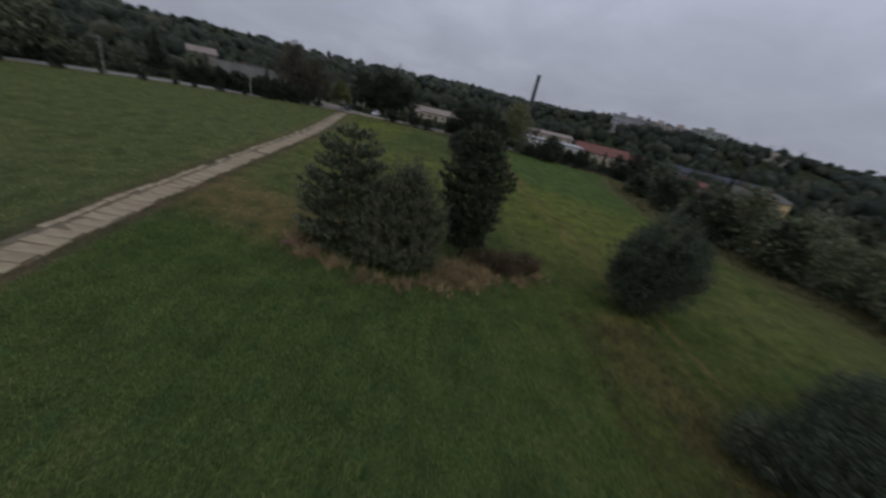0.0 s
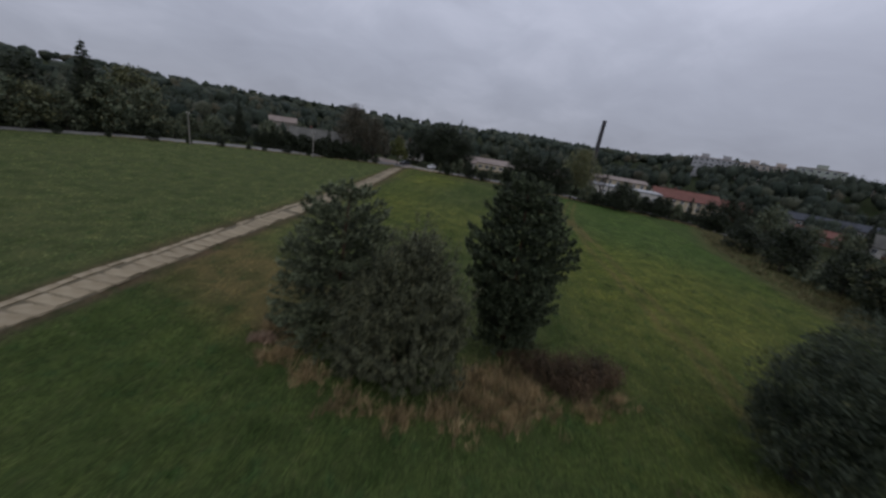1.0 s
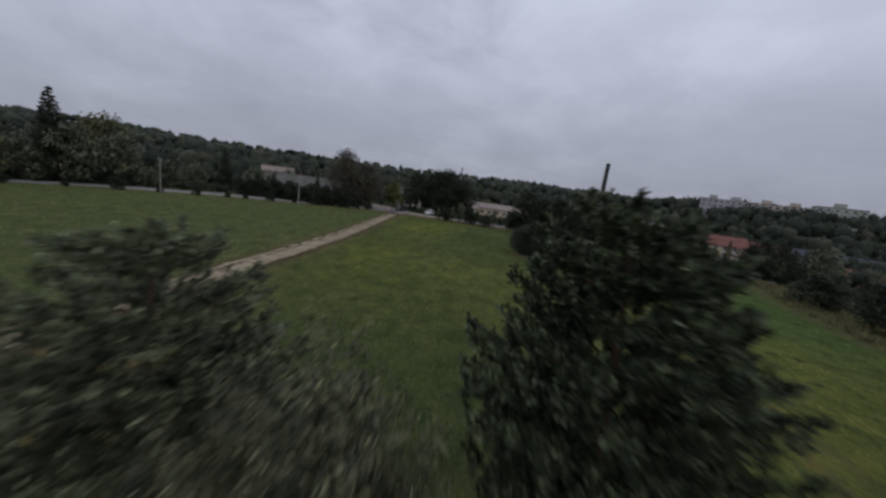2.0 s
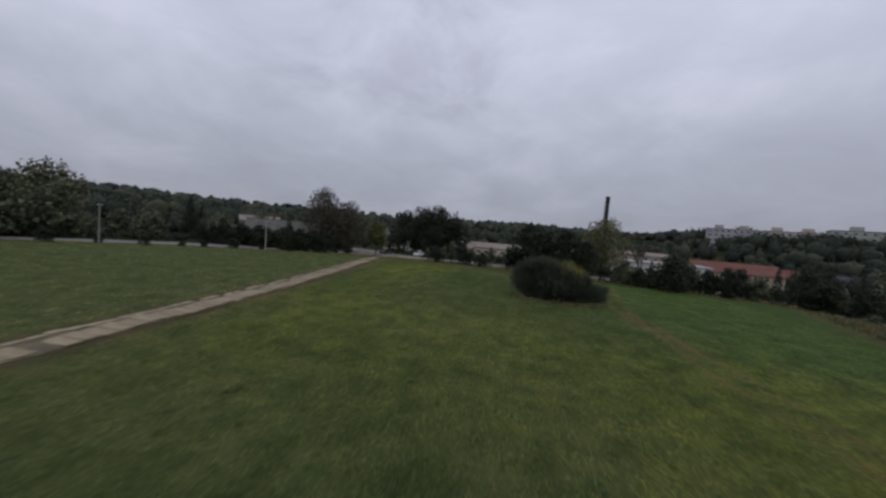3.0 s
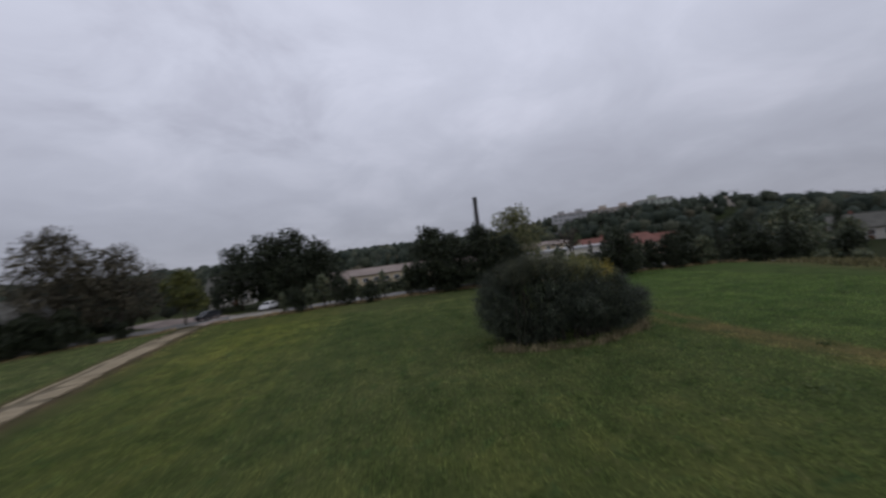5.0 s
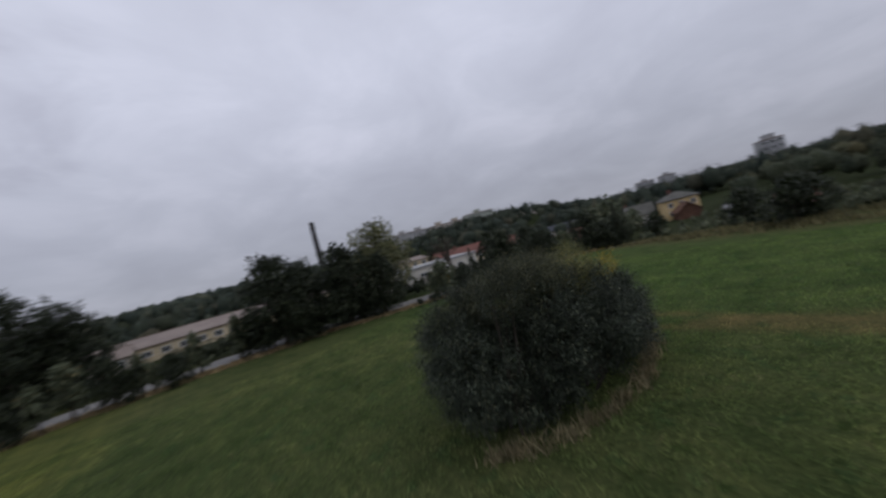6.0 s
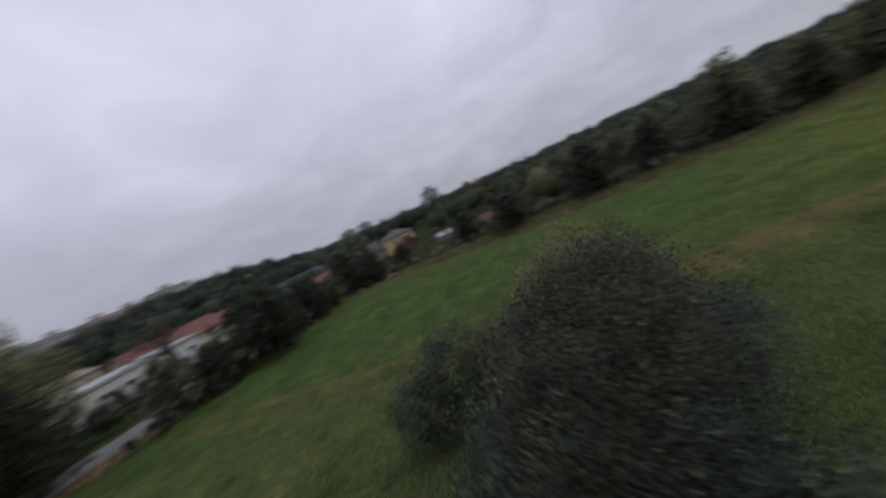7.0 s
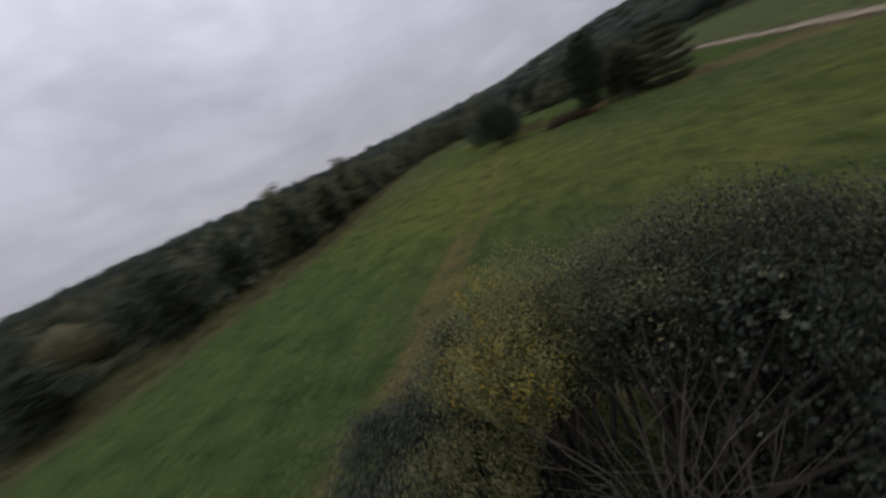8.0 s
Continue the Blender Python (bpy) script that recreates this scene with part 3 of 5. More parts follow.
def spruce_meshes(seed, height, width, mat, tiers=16, per=110, leaf=0.45):
    """Trunk and crown meshes of a spruce or cypress: drooping tiers in a cone."""
    rng = np.random.default_rng(seed)
    pts, out = [], []
    for k in range(tiers):
        t = (k + 0.3) / tiers
        rad = width * 0.5 * (1 - t) ** 0.85 + 0.12
        n = int(per * (1 - t) + 12)
        a = rng.uniform(0, 2 * math.pi, n)
        q = np.sqrt(rng.uniform(0.12, 1.0, n)) * (1 + 0.18 * np.sin(a * 5 + k))
        pts.append(np.stack([np.cos(a) * rad * q, np.sin(a) * rad * q, height * (0.06 + 0.92 * t) - rad * q * 0.35 + rng.normal(size=n) * 0.12], axis=1))
        out.append(np.stack([np.cos(a), np.sin(a), np.full(n, -0.35)], axis=1))
    crown = leaf_mesh("crown", leaves(rng, np.concatenate(pts), np.concatenate(out), leaf, leaf * 0.45, 0.1, 0.4), mat)
    trunk_me = mesh_from("trunk", *tubes([((0, 0, -0.3), (0, 0, height * 0.5), height * 0.018, height * 0.011), ((0, 0, height * 0.5), (0, 0, height), height * 0.011, 0.01)], 6), BARK)
    return trunk_me, crown


def tree(name, meshes, x, y, label, category="tree", group="", scale=1.0, turn=0.0, tall=1.0):
    ob = thing(name, x, y, label, category, group, turn)
    ob.scale = (scale, scale, scale * tall)
    child("trunk", meshes[0], ob)
    child("crown", meshes[1], ob)
    return ob


def bare_tree_meshes(seed, height, spread, leaf_mat=None, leaf_n=0):
    """A thinly leaved tree: limbs that fork down to fine twigs."""
    rng = np.random.default_rng(seed)
    seg, ends = [], []

    def grow(p, d, ln, r, depth):
        e = p + d * ln
        seg.append((p, e, r, r * 0.72))
        if depth == 0:
            ends.append(e)
            return
        for _ in range(3 if depth > 1 else 2):
            nd = (d + Vector(rng.normal(size=3)) * 0.42 * spread + Vector((0, 0, 0.12))).normalized()
            grow(e, nd, ln * rng.uniform(0.62, 0.82), r * 0.66, depth - 1)

    grow(Vector((0, 0, -0.2)), Vector((0, 0, 1)), height * 0.28, height * 0.024, 5)
    trunk_me = mesh_from("trunk", *tubes(seg, 4), BARK)
    pts = np.repeat(np.array([tuple(e) for e in ends]), max(1, leaf_n), axis=0)
    pts = pts + rng.normal(size=pts.shape) * 0.3
    crown = leaf_mesh("crown", leaves(rng, pts, unit(rng, len(pts)), 0.34, 0.2), leaf_mat or MID_LEAF)
    return trunk_me, crown


def tuft_field(name, pts, heights, mat, label, seed, blades=7, spread=0.12, width=0.03, category="grass", lean=0.35):
    """Many grass tufts in one mesh."""
    rng = np.random.default_rng(seed)
    n = len(pts)
    base = np.repeat(pts, blades, axis=0) + rng.normal(size=(n * blades, 3)) * np.array([spread, spread, 0])
    h = np.repeat(heights, blades) * rng.uniform(0.5, 1.15, n * blades)
    tilt = rng.normal(size=(n * blades, 2)) * lean
    d = np.stack([tilt[:, 0], tilt[:, 1], np.ones(n * blades)], axis=1)
    s = np.cross(d, unit(rng, n * blades))
    s[:, 2] *= 0.2
    s /= np.linalg.norm(s, axis=1)[:, None] + 1e-9
    w = width * rng.uniform(0.7, 1.4, n * blades)[:, None]
    topp = base + d * h[:, None]
    corners = np.stack([base - s * w * 1.2, base + s * w * 1.2, topp], axis=1)
    return tagged(new(name, leaf_mesh(name, corners, mat)), label, category, kind="stuff")


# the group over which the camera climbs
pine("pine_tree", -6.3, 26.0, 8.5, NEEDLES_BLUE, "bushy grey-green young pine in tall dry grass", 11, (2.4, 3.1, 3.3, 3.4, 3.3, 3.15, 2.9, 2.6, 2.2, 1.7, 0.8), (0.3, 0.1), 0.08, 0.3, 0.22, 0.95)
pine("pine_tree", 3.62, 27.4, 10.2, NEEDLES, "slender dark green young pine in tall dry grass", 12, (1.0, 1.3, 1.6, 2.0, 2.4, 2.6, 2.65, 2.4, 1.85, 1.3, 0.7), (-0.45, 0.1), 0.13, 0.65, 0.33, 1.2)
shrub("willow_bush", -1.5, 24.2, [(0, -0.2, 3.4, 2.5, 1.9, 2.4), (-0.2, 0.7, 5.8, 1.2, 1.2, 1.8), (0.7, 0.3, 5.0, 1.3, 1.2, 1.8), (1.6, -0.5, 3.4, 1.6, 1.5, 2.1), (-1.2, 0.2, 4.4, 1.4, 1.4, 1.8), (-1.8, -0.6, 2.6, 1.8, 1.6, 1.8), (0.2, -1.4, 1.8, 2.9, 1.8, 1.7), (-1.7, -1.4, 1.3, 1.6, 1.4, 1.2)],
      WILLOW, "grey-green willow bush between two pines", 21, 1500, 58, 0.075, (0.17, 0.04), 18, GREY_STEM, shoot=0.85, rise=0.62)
shrub("bramble_bush", 7.3, 26.3, [(-2.2, 0.5, 0.55, 1.3, 1.1, 0.65), (-0.7, -0.3, 0.65, 1.4, 1.2, 0.75), (1.0, 0.3, 0.7, 1.5, 1.2, 0.8), (2.3, 0.9, 0.5, 1.0, 1.0, 0.6), (0.2, -1.1, 0.45, 1.2, 0.8, 0.5)], RUST_LEAF, "reddish brown bramble in dry grass", 23, 800, 14, 0.16, (0.12, 0.045), 34, shoot=0.4)
shrub("bramble_bush", -9.0, 23.3, [(0, 0, 0.2, 0.5, 0.35, 0.26), (-0.5, -0.1, 0.15, 0.4, 0.3, 0.2)], leaf_material("withered_leaves", (0.22, 0.150, 0.105), (0.42, 0.30, 0.215)), "brown withered weed clump beside the grass", 24, 120, 12, 0.08, (0.10, 0.06), 6, shoot=0.08)
# round bush and the thicket near the start
shrub("hawthorn_bush", 17.6, 23.4, [(0, 0, 3.7, 3.2, 3.1, 2.8), (0.5, 0.6, 5.9, 2.2, 2.1, 2.0), (-1.9, -0.4, 4.9, 1.5, 1.5, 1.5), (2.4, 0.2, 5.4, 1.2, 1.2, 1.3), (-0.8, -0.4, 2.3, 2.6, 2.5, 1.9), (1.2, -0.6, 4.2, 2.2, 2.2, 2.0)], HAWTHORN, "dense round dark green bush on the meadow", 25, 2300, 17, 0.15, (0.13, 0.065), 14, shoot=0.15)
shrub("hawthorn_bush", 19.0, 9.4, [(0, 0, 1.9, 3.0, 2.6, 2.0), (2.8, 2.0, 2.7, 2.8, 2.6, 2.5), (-2.0, 1.4, 1.3, 2.0, 1.8, 1.4), (5.2, 3.0, 2.2, 2.4, 2.2, 2.1)], HAWTHORN, "wide dark green bush above dry weeds", 26, 1900, 16, 0.15, (0.13, 0.065), 12, shoot=0.15)
# the large bush that the camera rounds, hollow where bare branches rise
HOLLOW = (6.9, 82.1, 2.6, 1.8, 1.7, 2.6)
BIG = [(-5.0, -0.5, 2.3, 1.5, 1.4, 1.6), (-4.3, 0.7, 3.0, 1.7, 1.7, 1.65), (-2.9, 0.2, 3.65, 1.6, 1.5, 1.5), (-1.5, -0.9, 3.75, 1.6, 1.4, 1.5), (0.4, -1.4, 3.4, 1.6, 1.3, 1.3), (2.1, -1.5, 2.6, 1.7, 1.3, 1.4), (3.7, -0.9, 1.9, 1.6, 1.4, 1.15), (5.1, 0.2, 1.45, 1.4, 1.5, 1.0),
       (-3.9, 0.5, 1.5, 1.6, 1.6, 1.3), (-1.8, -1.7, 2.4, 1.6, 1.2, 1.5), (0.3, -2.3, 2.2, 1.9, 1.0, 1.5), (2.3, -1.7, 1.4, 1.8, 1.2, 1.2), (4.4, 0.0, 0.9, 1.7, 1.6, 0.9), (-2.6, -0.7, 1.1, 2.0, 1.6, 1.1), (-0.6, 0.7, 0.8, 2.4, 1.4, 0.8), (2.2, 1.4, 0.9, 1.8, 1.5, 0.9),
       (-3.5, 2.0, 1.9, 1.5, 1.5, 1.6), (3.6, 1.6, 1.4, 1.5, 1.4, 1.2), (3.2, 3.4, 1.8, 1.5, 1.5, 1.4), (2.1, 4.7, 1.3, 1.2, 1.1, 1.2)]
sprig = np.random.default_rng(30)
for b in [BIG[i] for i in (1, 1, 2, 2, 3, 3, 4, 4, 5, 5, 6, 7, 8, 9, 9, 10, 16)]:
    d = unit(sprig, 1)[0] * np.array([1, 1, 0.8])
    d[1] = -abs(d[1]) if b[1] < 0 else d[1]
    r = sprig.uniform(0.45, 0.8)
    if b[1] + d[1] * b[4] < -2.0 and b[2] > 2.3:
        continue
    BIG.append((b[0] + d[0] * b[3], b[1] + d[1] * b[4], max(0.5, b[2] + abs(d[2]) * b[5] * 0.9), r, r, r * 0.8))
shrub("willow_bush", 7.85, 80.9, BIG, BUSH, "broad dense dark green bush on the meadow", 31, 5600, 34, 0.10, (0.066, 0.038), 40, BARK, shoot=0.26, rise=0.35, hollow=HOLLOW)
shrub("willow_bush", 9.0, 80.1, [(0, 0, 3.7, 1.2, 1.1, 1.0), (-0.4, -0.2, 4.4, 0.8, 0.7, 0.7), (0.3, 0.7, 3.5, 0.9, 0.8, 0.8), (1.5, 0.0, 3.2, 0.9, 0.9, 0.8)], BUSH_OLIVE, "olive willow shoots with thin pale branches", 32, 1400, 28, 0.08, (0.058, 0.03), 30, BARK, core=False, shoot=0.6, rise=0.85)
shrub("willow_bush", 10.4, 82.2, [(0, 0, 1.9, 1.3, 1.3, 1.3), (0.9, 0.6, 1.4, 1.2, 1.1, 1.1), (-0.2, -0.9, 2.1, 1.0, 0.9, 1.0)], leaf_material("pale_olive_leaves", (0.075, 0.080, 0.036), (0.200, 0.200, 0.095), (0.27, 0.24, 0.08), 0.15), "low olive willow shoots leaning out of the bush", 37, 620, 30, 0.07, (0.062, 0.034), 22, BARK, core=False, shoot=0.35)
shrub("willow_bush", 5.9, 80.2, [(0, 0, 4.8, 1.3, 1.0, 0.7), (0.9, -0.5, 4.7, 1.0, 0.8, 0.6), (1.2, 0.4, 4.4, 1.0, 0.9, 0.8), (-1.3, 0.3, 4.5, 1.1, 1.0, 0.7), (-1.8, 1.4, 4.0, 1.1, 1.0, 0.7)], GREY_OLIVE, "grey-olive willow shoots rising from the bush", 36, 1400, 30, 0.10, (0.056, 0.03), 24, BARK, core=False, shoot=0.4, hollow=HOLLOW)
shrub("willow_bush", 4.6, 81.2, [(0, 0, 4.9, 1.2, 0.9, 0.6), (-1.2, 0.5, 4.1, 1.0, 1.0, 0.7), (0.9, -0.9, 5.0, 1.0, 0.8, 0.6), (-0.4, -1.4, 4.6, 1.0, 0.8, 0.6)], DULL_WILLOW, "dull grey-green willow shoots over the bush's crown", 38, 800, 28, 0.10, (0.06, 0.03), 16, BARK, core=False, shoot=0.34, hollow=HOLLOW)
shrub("willow_bush", 9.5, 80.3, [(0, 0, 3.9, 0.7, 0.6, 0.6), (-0.4, 0.8, 3.7, 0.7, 0.6, 0.6), (0.3, -1.1, 4.3, 0.6, 0.6, 0.5), (0.8, 0.2, 3.3, 0.6, 0.6, 0.5)], BUSH_YELLOW, "yellowing willow shoots at the bush's edge", 33, 100, 22, 0.07, (0.08, 0.042), 12, BARK, core=False, shoot=0.3)


def tube_path(points, radii, sides=5):
    """One bent tapering tube through the points."""
    verts, faces = [], []
    for i, (p, r) in enumerate(zip(points, radii)):
        d = (points[min(i + 1, len(points) - 1)] - points[max(i - 1, 0)]).normalized()
        u = d.cross(Vector((0.3, 0.9, 0.2))).normalized()
        w = d.cross(u)
        verts += [p + (u * math.cos(2 * math.pi * k / sides) + w * math.sin(2 * math.pi * k / sides)) * r for k in range(sides)]
        if i:
            q = (i - 1) * sides
            faces += [(q + k, q + (k + 1) % sides, q + sides + (k + 1) % sides, q + sides + k) for k in range(sides)]
    return verts, faces


def branch_fan(x, y, n, seed, spread):
    """Slender bare stems that rise like a vase from one stool and fork near the top."""
    rng = np.random.default_rng(seed)
    ob = thing("bare_branches", x, y, "pale grey bare branches fanning out of the bush", "branches")
    for i in range(n):
        a = 2 * math.pi * (i + rng.uniform(-0.3, 0.3)) / n
        p = Vector((math.cos(a) * 0.18, math.sin(a) * 0.18, 0.1))
        way = Vector((math.cos(a) * spread * rng.uniform(0.35, 1.0), math.sin(a) * spread * rng.uniform(0.2, 0.6), rng.uniform(3.4, 4.3)))
        bow = Vector((math.cos(a) * 0.25, math.sin(a) * 0.15, 0))
        r = rng.uniform(0.011, 0.027)
        pts, radii, twigs = [], [], []
        for k in range(8):
            f = k / 7
            q = p + way * f - bow * math.sin(math.pi * f) + Vector(rng.normal(size=3)) * 0.035
            pts.append(q), radii.append(r * (1 - 0.8 * f))
            if k > 2:
                d2 = (way.normalized() + Vector(rng.normal(size=3)) * 0.42).normalized()
                m1 = q + d2 * rng.uniform(0.3, 0.55)
                twigs.append(([q, m1, m1 + (d2 + Vector(rng.normal(size=3)) * 0.2).normalized() * rng.uniform(0.3, 0.6)], [radii[-1] * 0.6, radii[-1] * 0.4, radii[-1] * 0.15]))
        branch = child("branch", mesh_from("branch", *tube_path(pts, radii), GREY_STEM), ob)
        for t in twigs:
            child("twig", mesh_from("twig", *tube_path(*t, 4), GREY_STEM), branch)


branch_fan(7.35, 81.5, 17, 34, 2.5)
branch_fan(6.3, 81.6, 9, 35, 2.2)

# dry and green grass
rng = np.random.default_rng(5)


def scatter(n, fx):
    p = fx(n)
    return np.stack([p[0], p[1], ground_z(p[0], p[1])], axis=1)


def ring(n, cx, cy, rx, ry, lo=0.6, hi=1.25, a0=0.0, a1=2 * math.pi):
    a, q = rng.uniform(a0, a1, n), rng.uniform(lo, hi, n)
    return cx + np.cos(a) * rx * q, cy + np.sin(a) * ry * q


spots = [(-7.6, 22.6, 1.1), (-5.6, 21.6, 0.9), (-3.2, 20.4, 0.9), (-0.6, 20.6, 0.9), (1.4, 21.4, 1.1), (2.6, 22.6, 1.4), (4.4, 22.6, 1.3), (5.4, 23.8, 1.4), (8.2, 24.2, 0.8), (10.0, 25.4, 0.6), (4.2, 24.9, 1.4), (-9.6, 24.6, 0.9), (2.4, 24.4, 1.3)]
dry = np.concatenate([scatter(int(36 * r * r) + 4, lambda n: (cx + rng.normal(size=n) * r * 0.55, cy + rng.normal(size=n) * r * 0.5)) for cx, cy, r in spots])
tuft_field("dry_grass", dry, rng.uniform(0.3, 0.95, len(dry)), DRY_GRASS, "tall straw-coloured dry grass round the pines", 41, 14, 0.10, 0.015)
dry2 = scatter(190, lambda n: ring(n, 7.9, 80.9, 6.0, 3.0, 0.82, 0.98, math.pi * 1.08, 1.95 * math.pi))
tuft_field("dry_grass", dry2, rng.uniform(0.15, 0.65, len(dry2)), PALE_STRAW, "pale straw tufts along the bush's foot", 42, 9, 0.13, 0.016)
dry3 = scatter(700, lambda n: (rng.uniform(11, 17, n), rng.uniform(8, 21, n)))
tuft_field("dry_grass", dry3, rng.uniform(0.2, 0.5, len(dry3)), leaf_material("thin_weeds", (0.075, 0.068, 0.034), (0.22, 0.185, 0.10)), "thin dry weeds between two bushes", 43, 7, 0.3, 0.016)
t_ = rng.uniform(0, 1, 1600)
ex, ey = np.interp(t_, np.linspace(0, 1, len(FIELD_EAST)), [p[0] for p in FIELD_EAST]), np.interp(t_, np.linspace(0, 1, len(FIELD_EAST)), [p[1] for p in FIELD_EAST])
ex = ex + rng.uniform(0.5, 9, 1600)
tuft_field("dry_grass", np.stack([ex, ey, ground_z(ex, ey)], axis=1), rng.uniform(0.25, 0.8, 1600), leaf_material("rank_weeds", (0.085, 0.082, 0.038), (0.25, 0.225, 0.115)), "rank green and straw weeds along the meadow's edge", 44, 10, 0.4, 0.05)
t_ = rng.uniform(0.08, 0.92, 2600)
rx_, ry_ = np.interp(t_, np.linspace(0, 1, len(ROAD_LINE)), [p[0] for p in ROAD_LINE]), np.interp(t_, np.linspace(0, 1, len(ROAD_LINE)), [p[1] for p in ROAD_LINE])
ry_ = ry_ - rng.uniform(3.4, 6.0, 2600)
keep_ = polyline_distance(rx_, ry_, PATH_LINE) > 3
rx_, ry_ = rx_[keep_], ry_[keep_]
tuft_field("dry_grass", np.stack([rx_, ry_, ground_z(rx_, ry_)], axis=1), rng.uniform(0.3, 0.8, len(rx_)) * np.where(rx_ < -35, 0.3, 0.7), DRY_GRASS, "pale dry grass verge along the road", 45, 8, 0.35, 0.04)


def turf(name, n, x0, x1, y0, y1, low, high, label, seed, blades=6, width=0.015, lean=0.9, spread=0.17):
    """Grass tufts over a stretch of the meadow, thinner on worn ground; tall and short in uneven patches."""
    rng = np.random.default_rng(seed)
    x, y = rng.uniform(x0, x1, n), rng.uniform(y0, y1, n)
    worn = meadow_zones(x, y)
    edge = np.interp(y, [p[1] for p in FIELD_EAST], [p[0] for p in FIELD_EAST])
    ok = (worn["soil"] < 0.3) & (worn["trodden"] < rng.uniform(0.3, 1.2, n)) & (x < edge + 1)
    ok &= polyline_distance(x, y, ROAD_LINE) > 3.4
    x, y = x[ok], y[ok]
    uneven = 0.5 + 0.5 * np.sin(x * 1.7 + 2.1 * np.sin(y * 0.9)) * np.sin(y * 1.3 + 1.7 * np.sin(x * 0.8))
    h = low + (high - low) * (0.25 + 0.75 * uneven) * rng.uniform(0.5, 1.0, len(x))
    ob = tuft_field(name, np.stack([x, y, ground_z(x, y)], axis=1), h, BLADES, label, seed, blades, spread, width, lean=lean)
    base = np.repeat(np.repeat(np.stack([x, y], axis=1), blades, axis=0), 3, axis=0)
    add_zones(ob.data, base[:, 0], base[:, 1])


turf("grass", 32000, -21, 34, 0, 25, 0.08, 0.26, "rough lush green grass near the pines", 46, width=0.012, spread=0.2)
turf("grass", 64000, -23, 37, 25, 107, 0.05, 0.16, "short mown green grass of the meadow", 47)
turf("grass", 20000, -95, -25, 2, 116, 0.10, 0.22, "short dull green grass beyond the path", 49, 5, 0.028, spread=0.3)

# darker weed clumps scattered over the meadow
wx, wy = rng.uniform(-20, 32, 44), rng.uniform(30, 98, 44)
wr = rng.uniform(0.15, 0.5, 44)
wp = np.concatenate([scatter(int(26 * r * r) + 4, lambda n: (cx + rng.normal(size=n) * r * 0.6, cy + rng.normal(size=n) * r * 0.6)) for cx, cy, r in zip(wx, wy, wr)])
tuft_field("weeds", wp, rng.uniform(0.06, 0.15, len(wp)), leaf_material("weed_leaves", (0.050, 0.080, 0.028), (0.120, 0.155, 0.055)), "dark green weed clumps in the mown grass", 48, 9, 0.14, 0.03, "weeds", 1.1)


# ---- trees round the meadow ----
OAK = [broadleaf_meshes(100 + i, 14, 12, DARK_LEAF, 720, 6, 0.52, 0.08, 9) for i in range(2)]
FINE_OAK = [broadleaf_meshes(104 + i, 14, 12, DARK_LEAF, 1500, 6, 0.36, 0.06, 10) for i in range(2)]
MIX = [broadleaf_meshes(110 + i, 11, 9, MID_LEAF, 250, 6, 0.58, 0.12, 8) for i in range(3)]
SMALL = [broadleaf_meshes(120 + i, 5, 4.2, (MID_LEAF, DARK_LEAF)[i], 420, 6, 0.25, 0.04, 8) for i in range(2)]
BELT = [broadleaf_meshes(180 + i, 11, 9, leaf_material(*look_), 420, 6, 0.42, 0.06, 9) for i, look_ in enumerate((
    ("belt_green_leaves", (0.060, 0.076, 0.040), (0.175, 0.190, 0.103), (0.22, 0.19, 0.09), 0.06), ("belt_olive_leaves", (0.080, 0.082, 0.040), (0.215, 0.206, 0.104), (0.25, 0.20, 0.08), 0.08), ("belt_grey_leaves", (0.050, 0.062, 0.042), (0.150, 0.164, 0.110))))]
OLIVE_TREE = broadleaf_meshes(115, 11, 9, leaf_material("olive_tree_leaves", (0.070, 0.078, 0.036), (0.170, 0.172, 0.085)), 320, 6, 0.48, 0.12, 8)
SLIM = broadleaf_meshes(123, 5, 2.2, MID_LEAF, 260, 6, 0.22, 0.1)
POPLAR = broadleaf_meshes(130, 13, 10, POPLAR_LEAF, 2200, 6, 0.22, 0.12, 11)
LIME = broadleaf_meshes(131, 9, 6.5, LIME_LEAF, 640, 6, 0.28, 0.24)
SPRUCE = [spruce_meshes(140 + i, 14, 6, DARK_LEAF, 26, 260, 0.6) for i in range(2)]
CYPRESS = spruce_meshes(142, 9, 3.0, DARK_LEAF, 24, 150, 0.36)
DARKPINE = [broadleaf_meshes(150 + i, 12, 9, DARK_LEAF, 1400, 6, 0.34, 0.04, 10) for i in range(2)]
BARE = bare_tree_meshes(161, 14, 1.0, MID_LEAF, 1)
ASH = [broadleaf_meshes(170 + i, 15, 12, leaf_material("thin_brown_leaves", (0.058, 0.054, 0.038), (0.13, 0.115, 0.08)), 1500, 6, 0.3, 0.18, 11, 0.55) for i in range(2)]

tree("oak_tree", FINE_OAK[0], -24, 134, "large dark green oak behind the road", group="oaks by the road", scale=1.0)
tree("oak_tree", FINE_OAK[1], -31, 136, "broad dark green oak behind the road", group="oaks by the road", scale=0.92, turn=200)
tree("oak_tree", FINE_OAK[0], -15.5, 137, "broad dark green oak behind the road", group="oaks by the road", scale=0.85, turn=120)
tree("oak_tree", FINE_OAK[1], -19.5, 133, "large dark green oak behind the road", group="oaks by the road", scale=1.05, turn=80)
tree("lime_tree", LIME, -34, 121, "yellow-green small tree beside the yard")
tree("ash_tree", ASH[0], -48.8, 119, "thinly leaved tall tree by the road", group="thin trees", scale=0.98, tall=1.14)
tree("ash_tree", ASH[1], -42.5, 121, "thinly leaved tall tree by the road", group="thin trees", scale=0.92, turn=50)
tree("cypress_tree", CYPRESS, -52, 109, "narrow dark green conifer before the farmhouse")
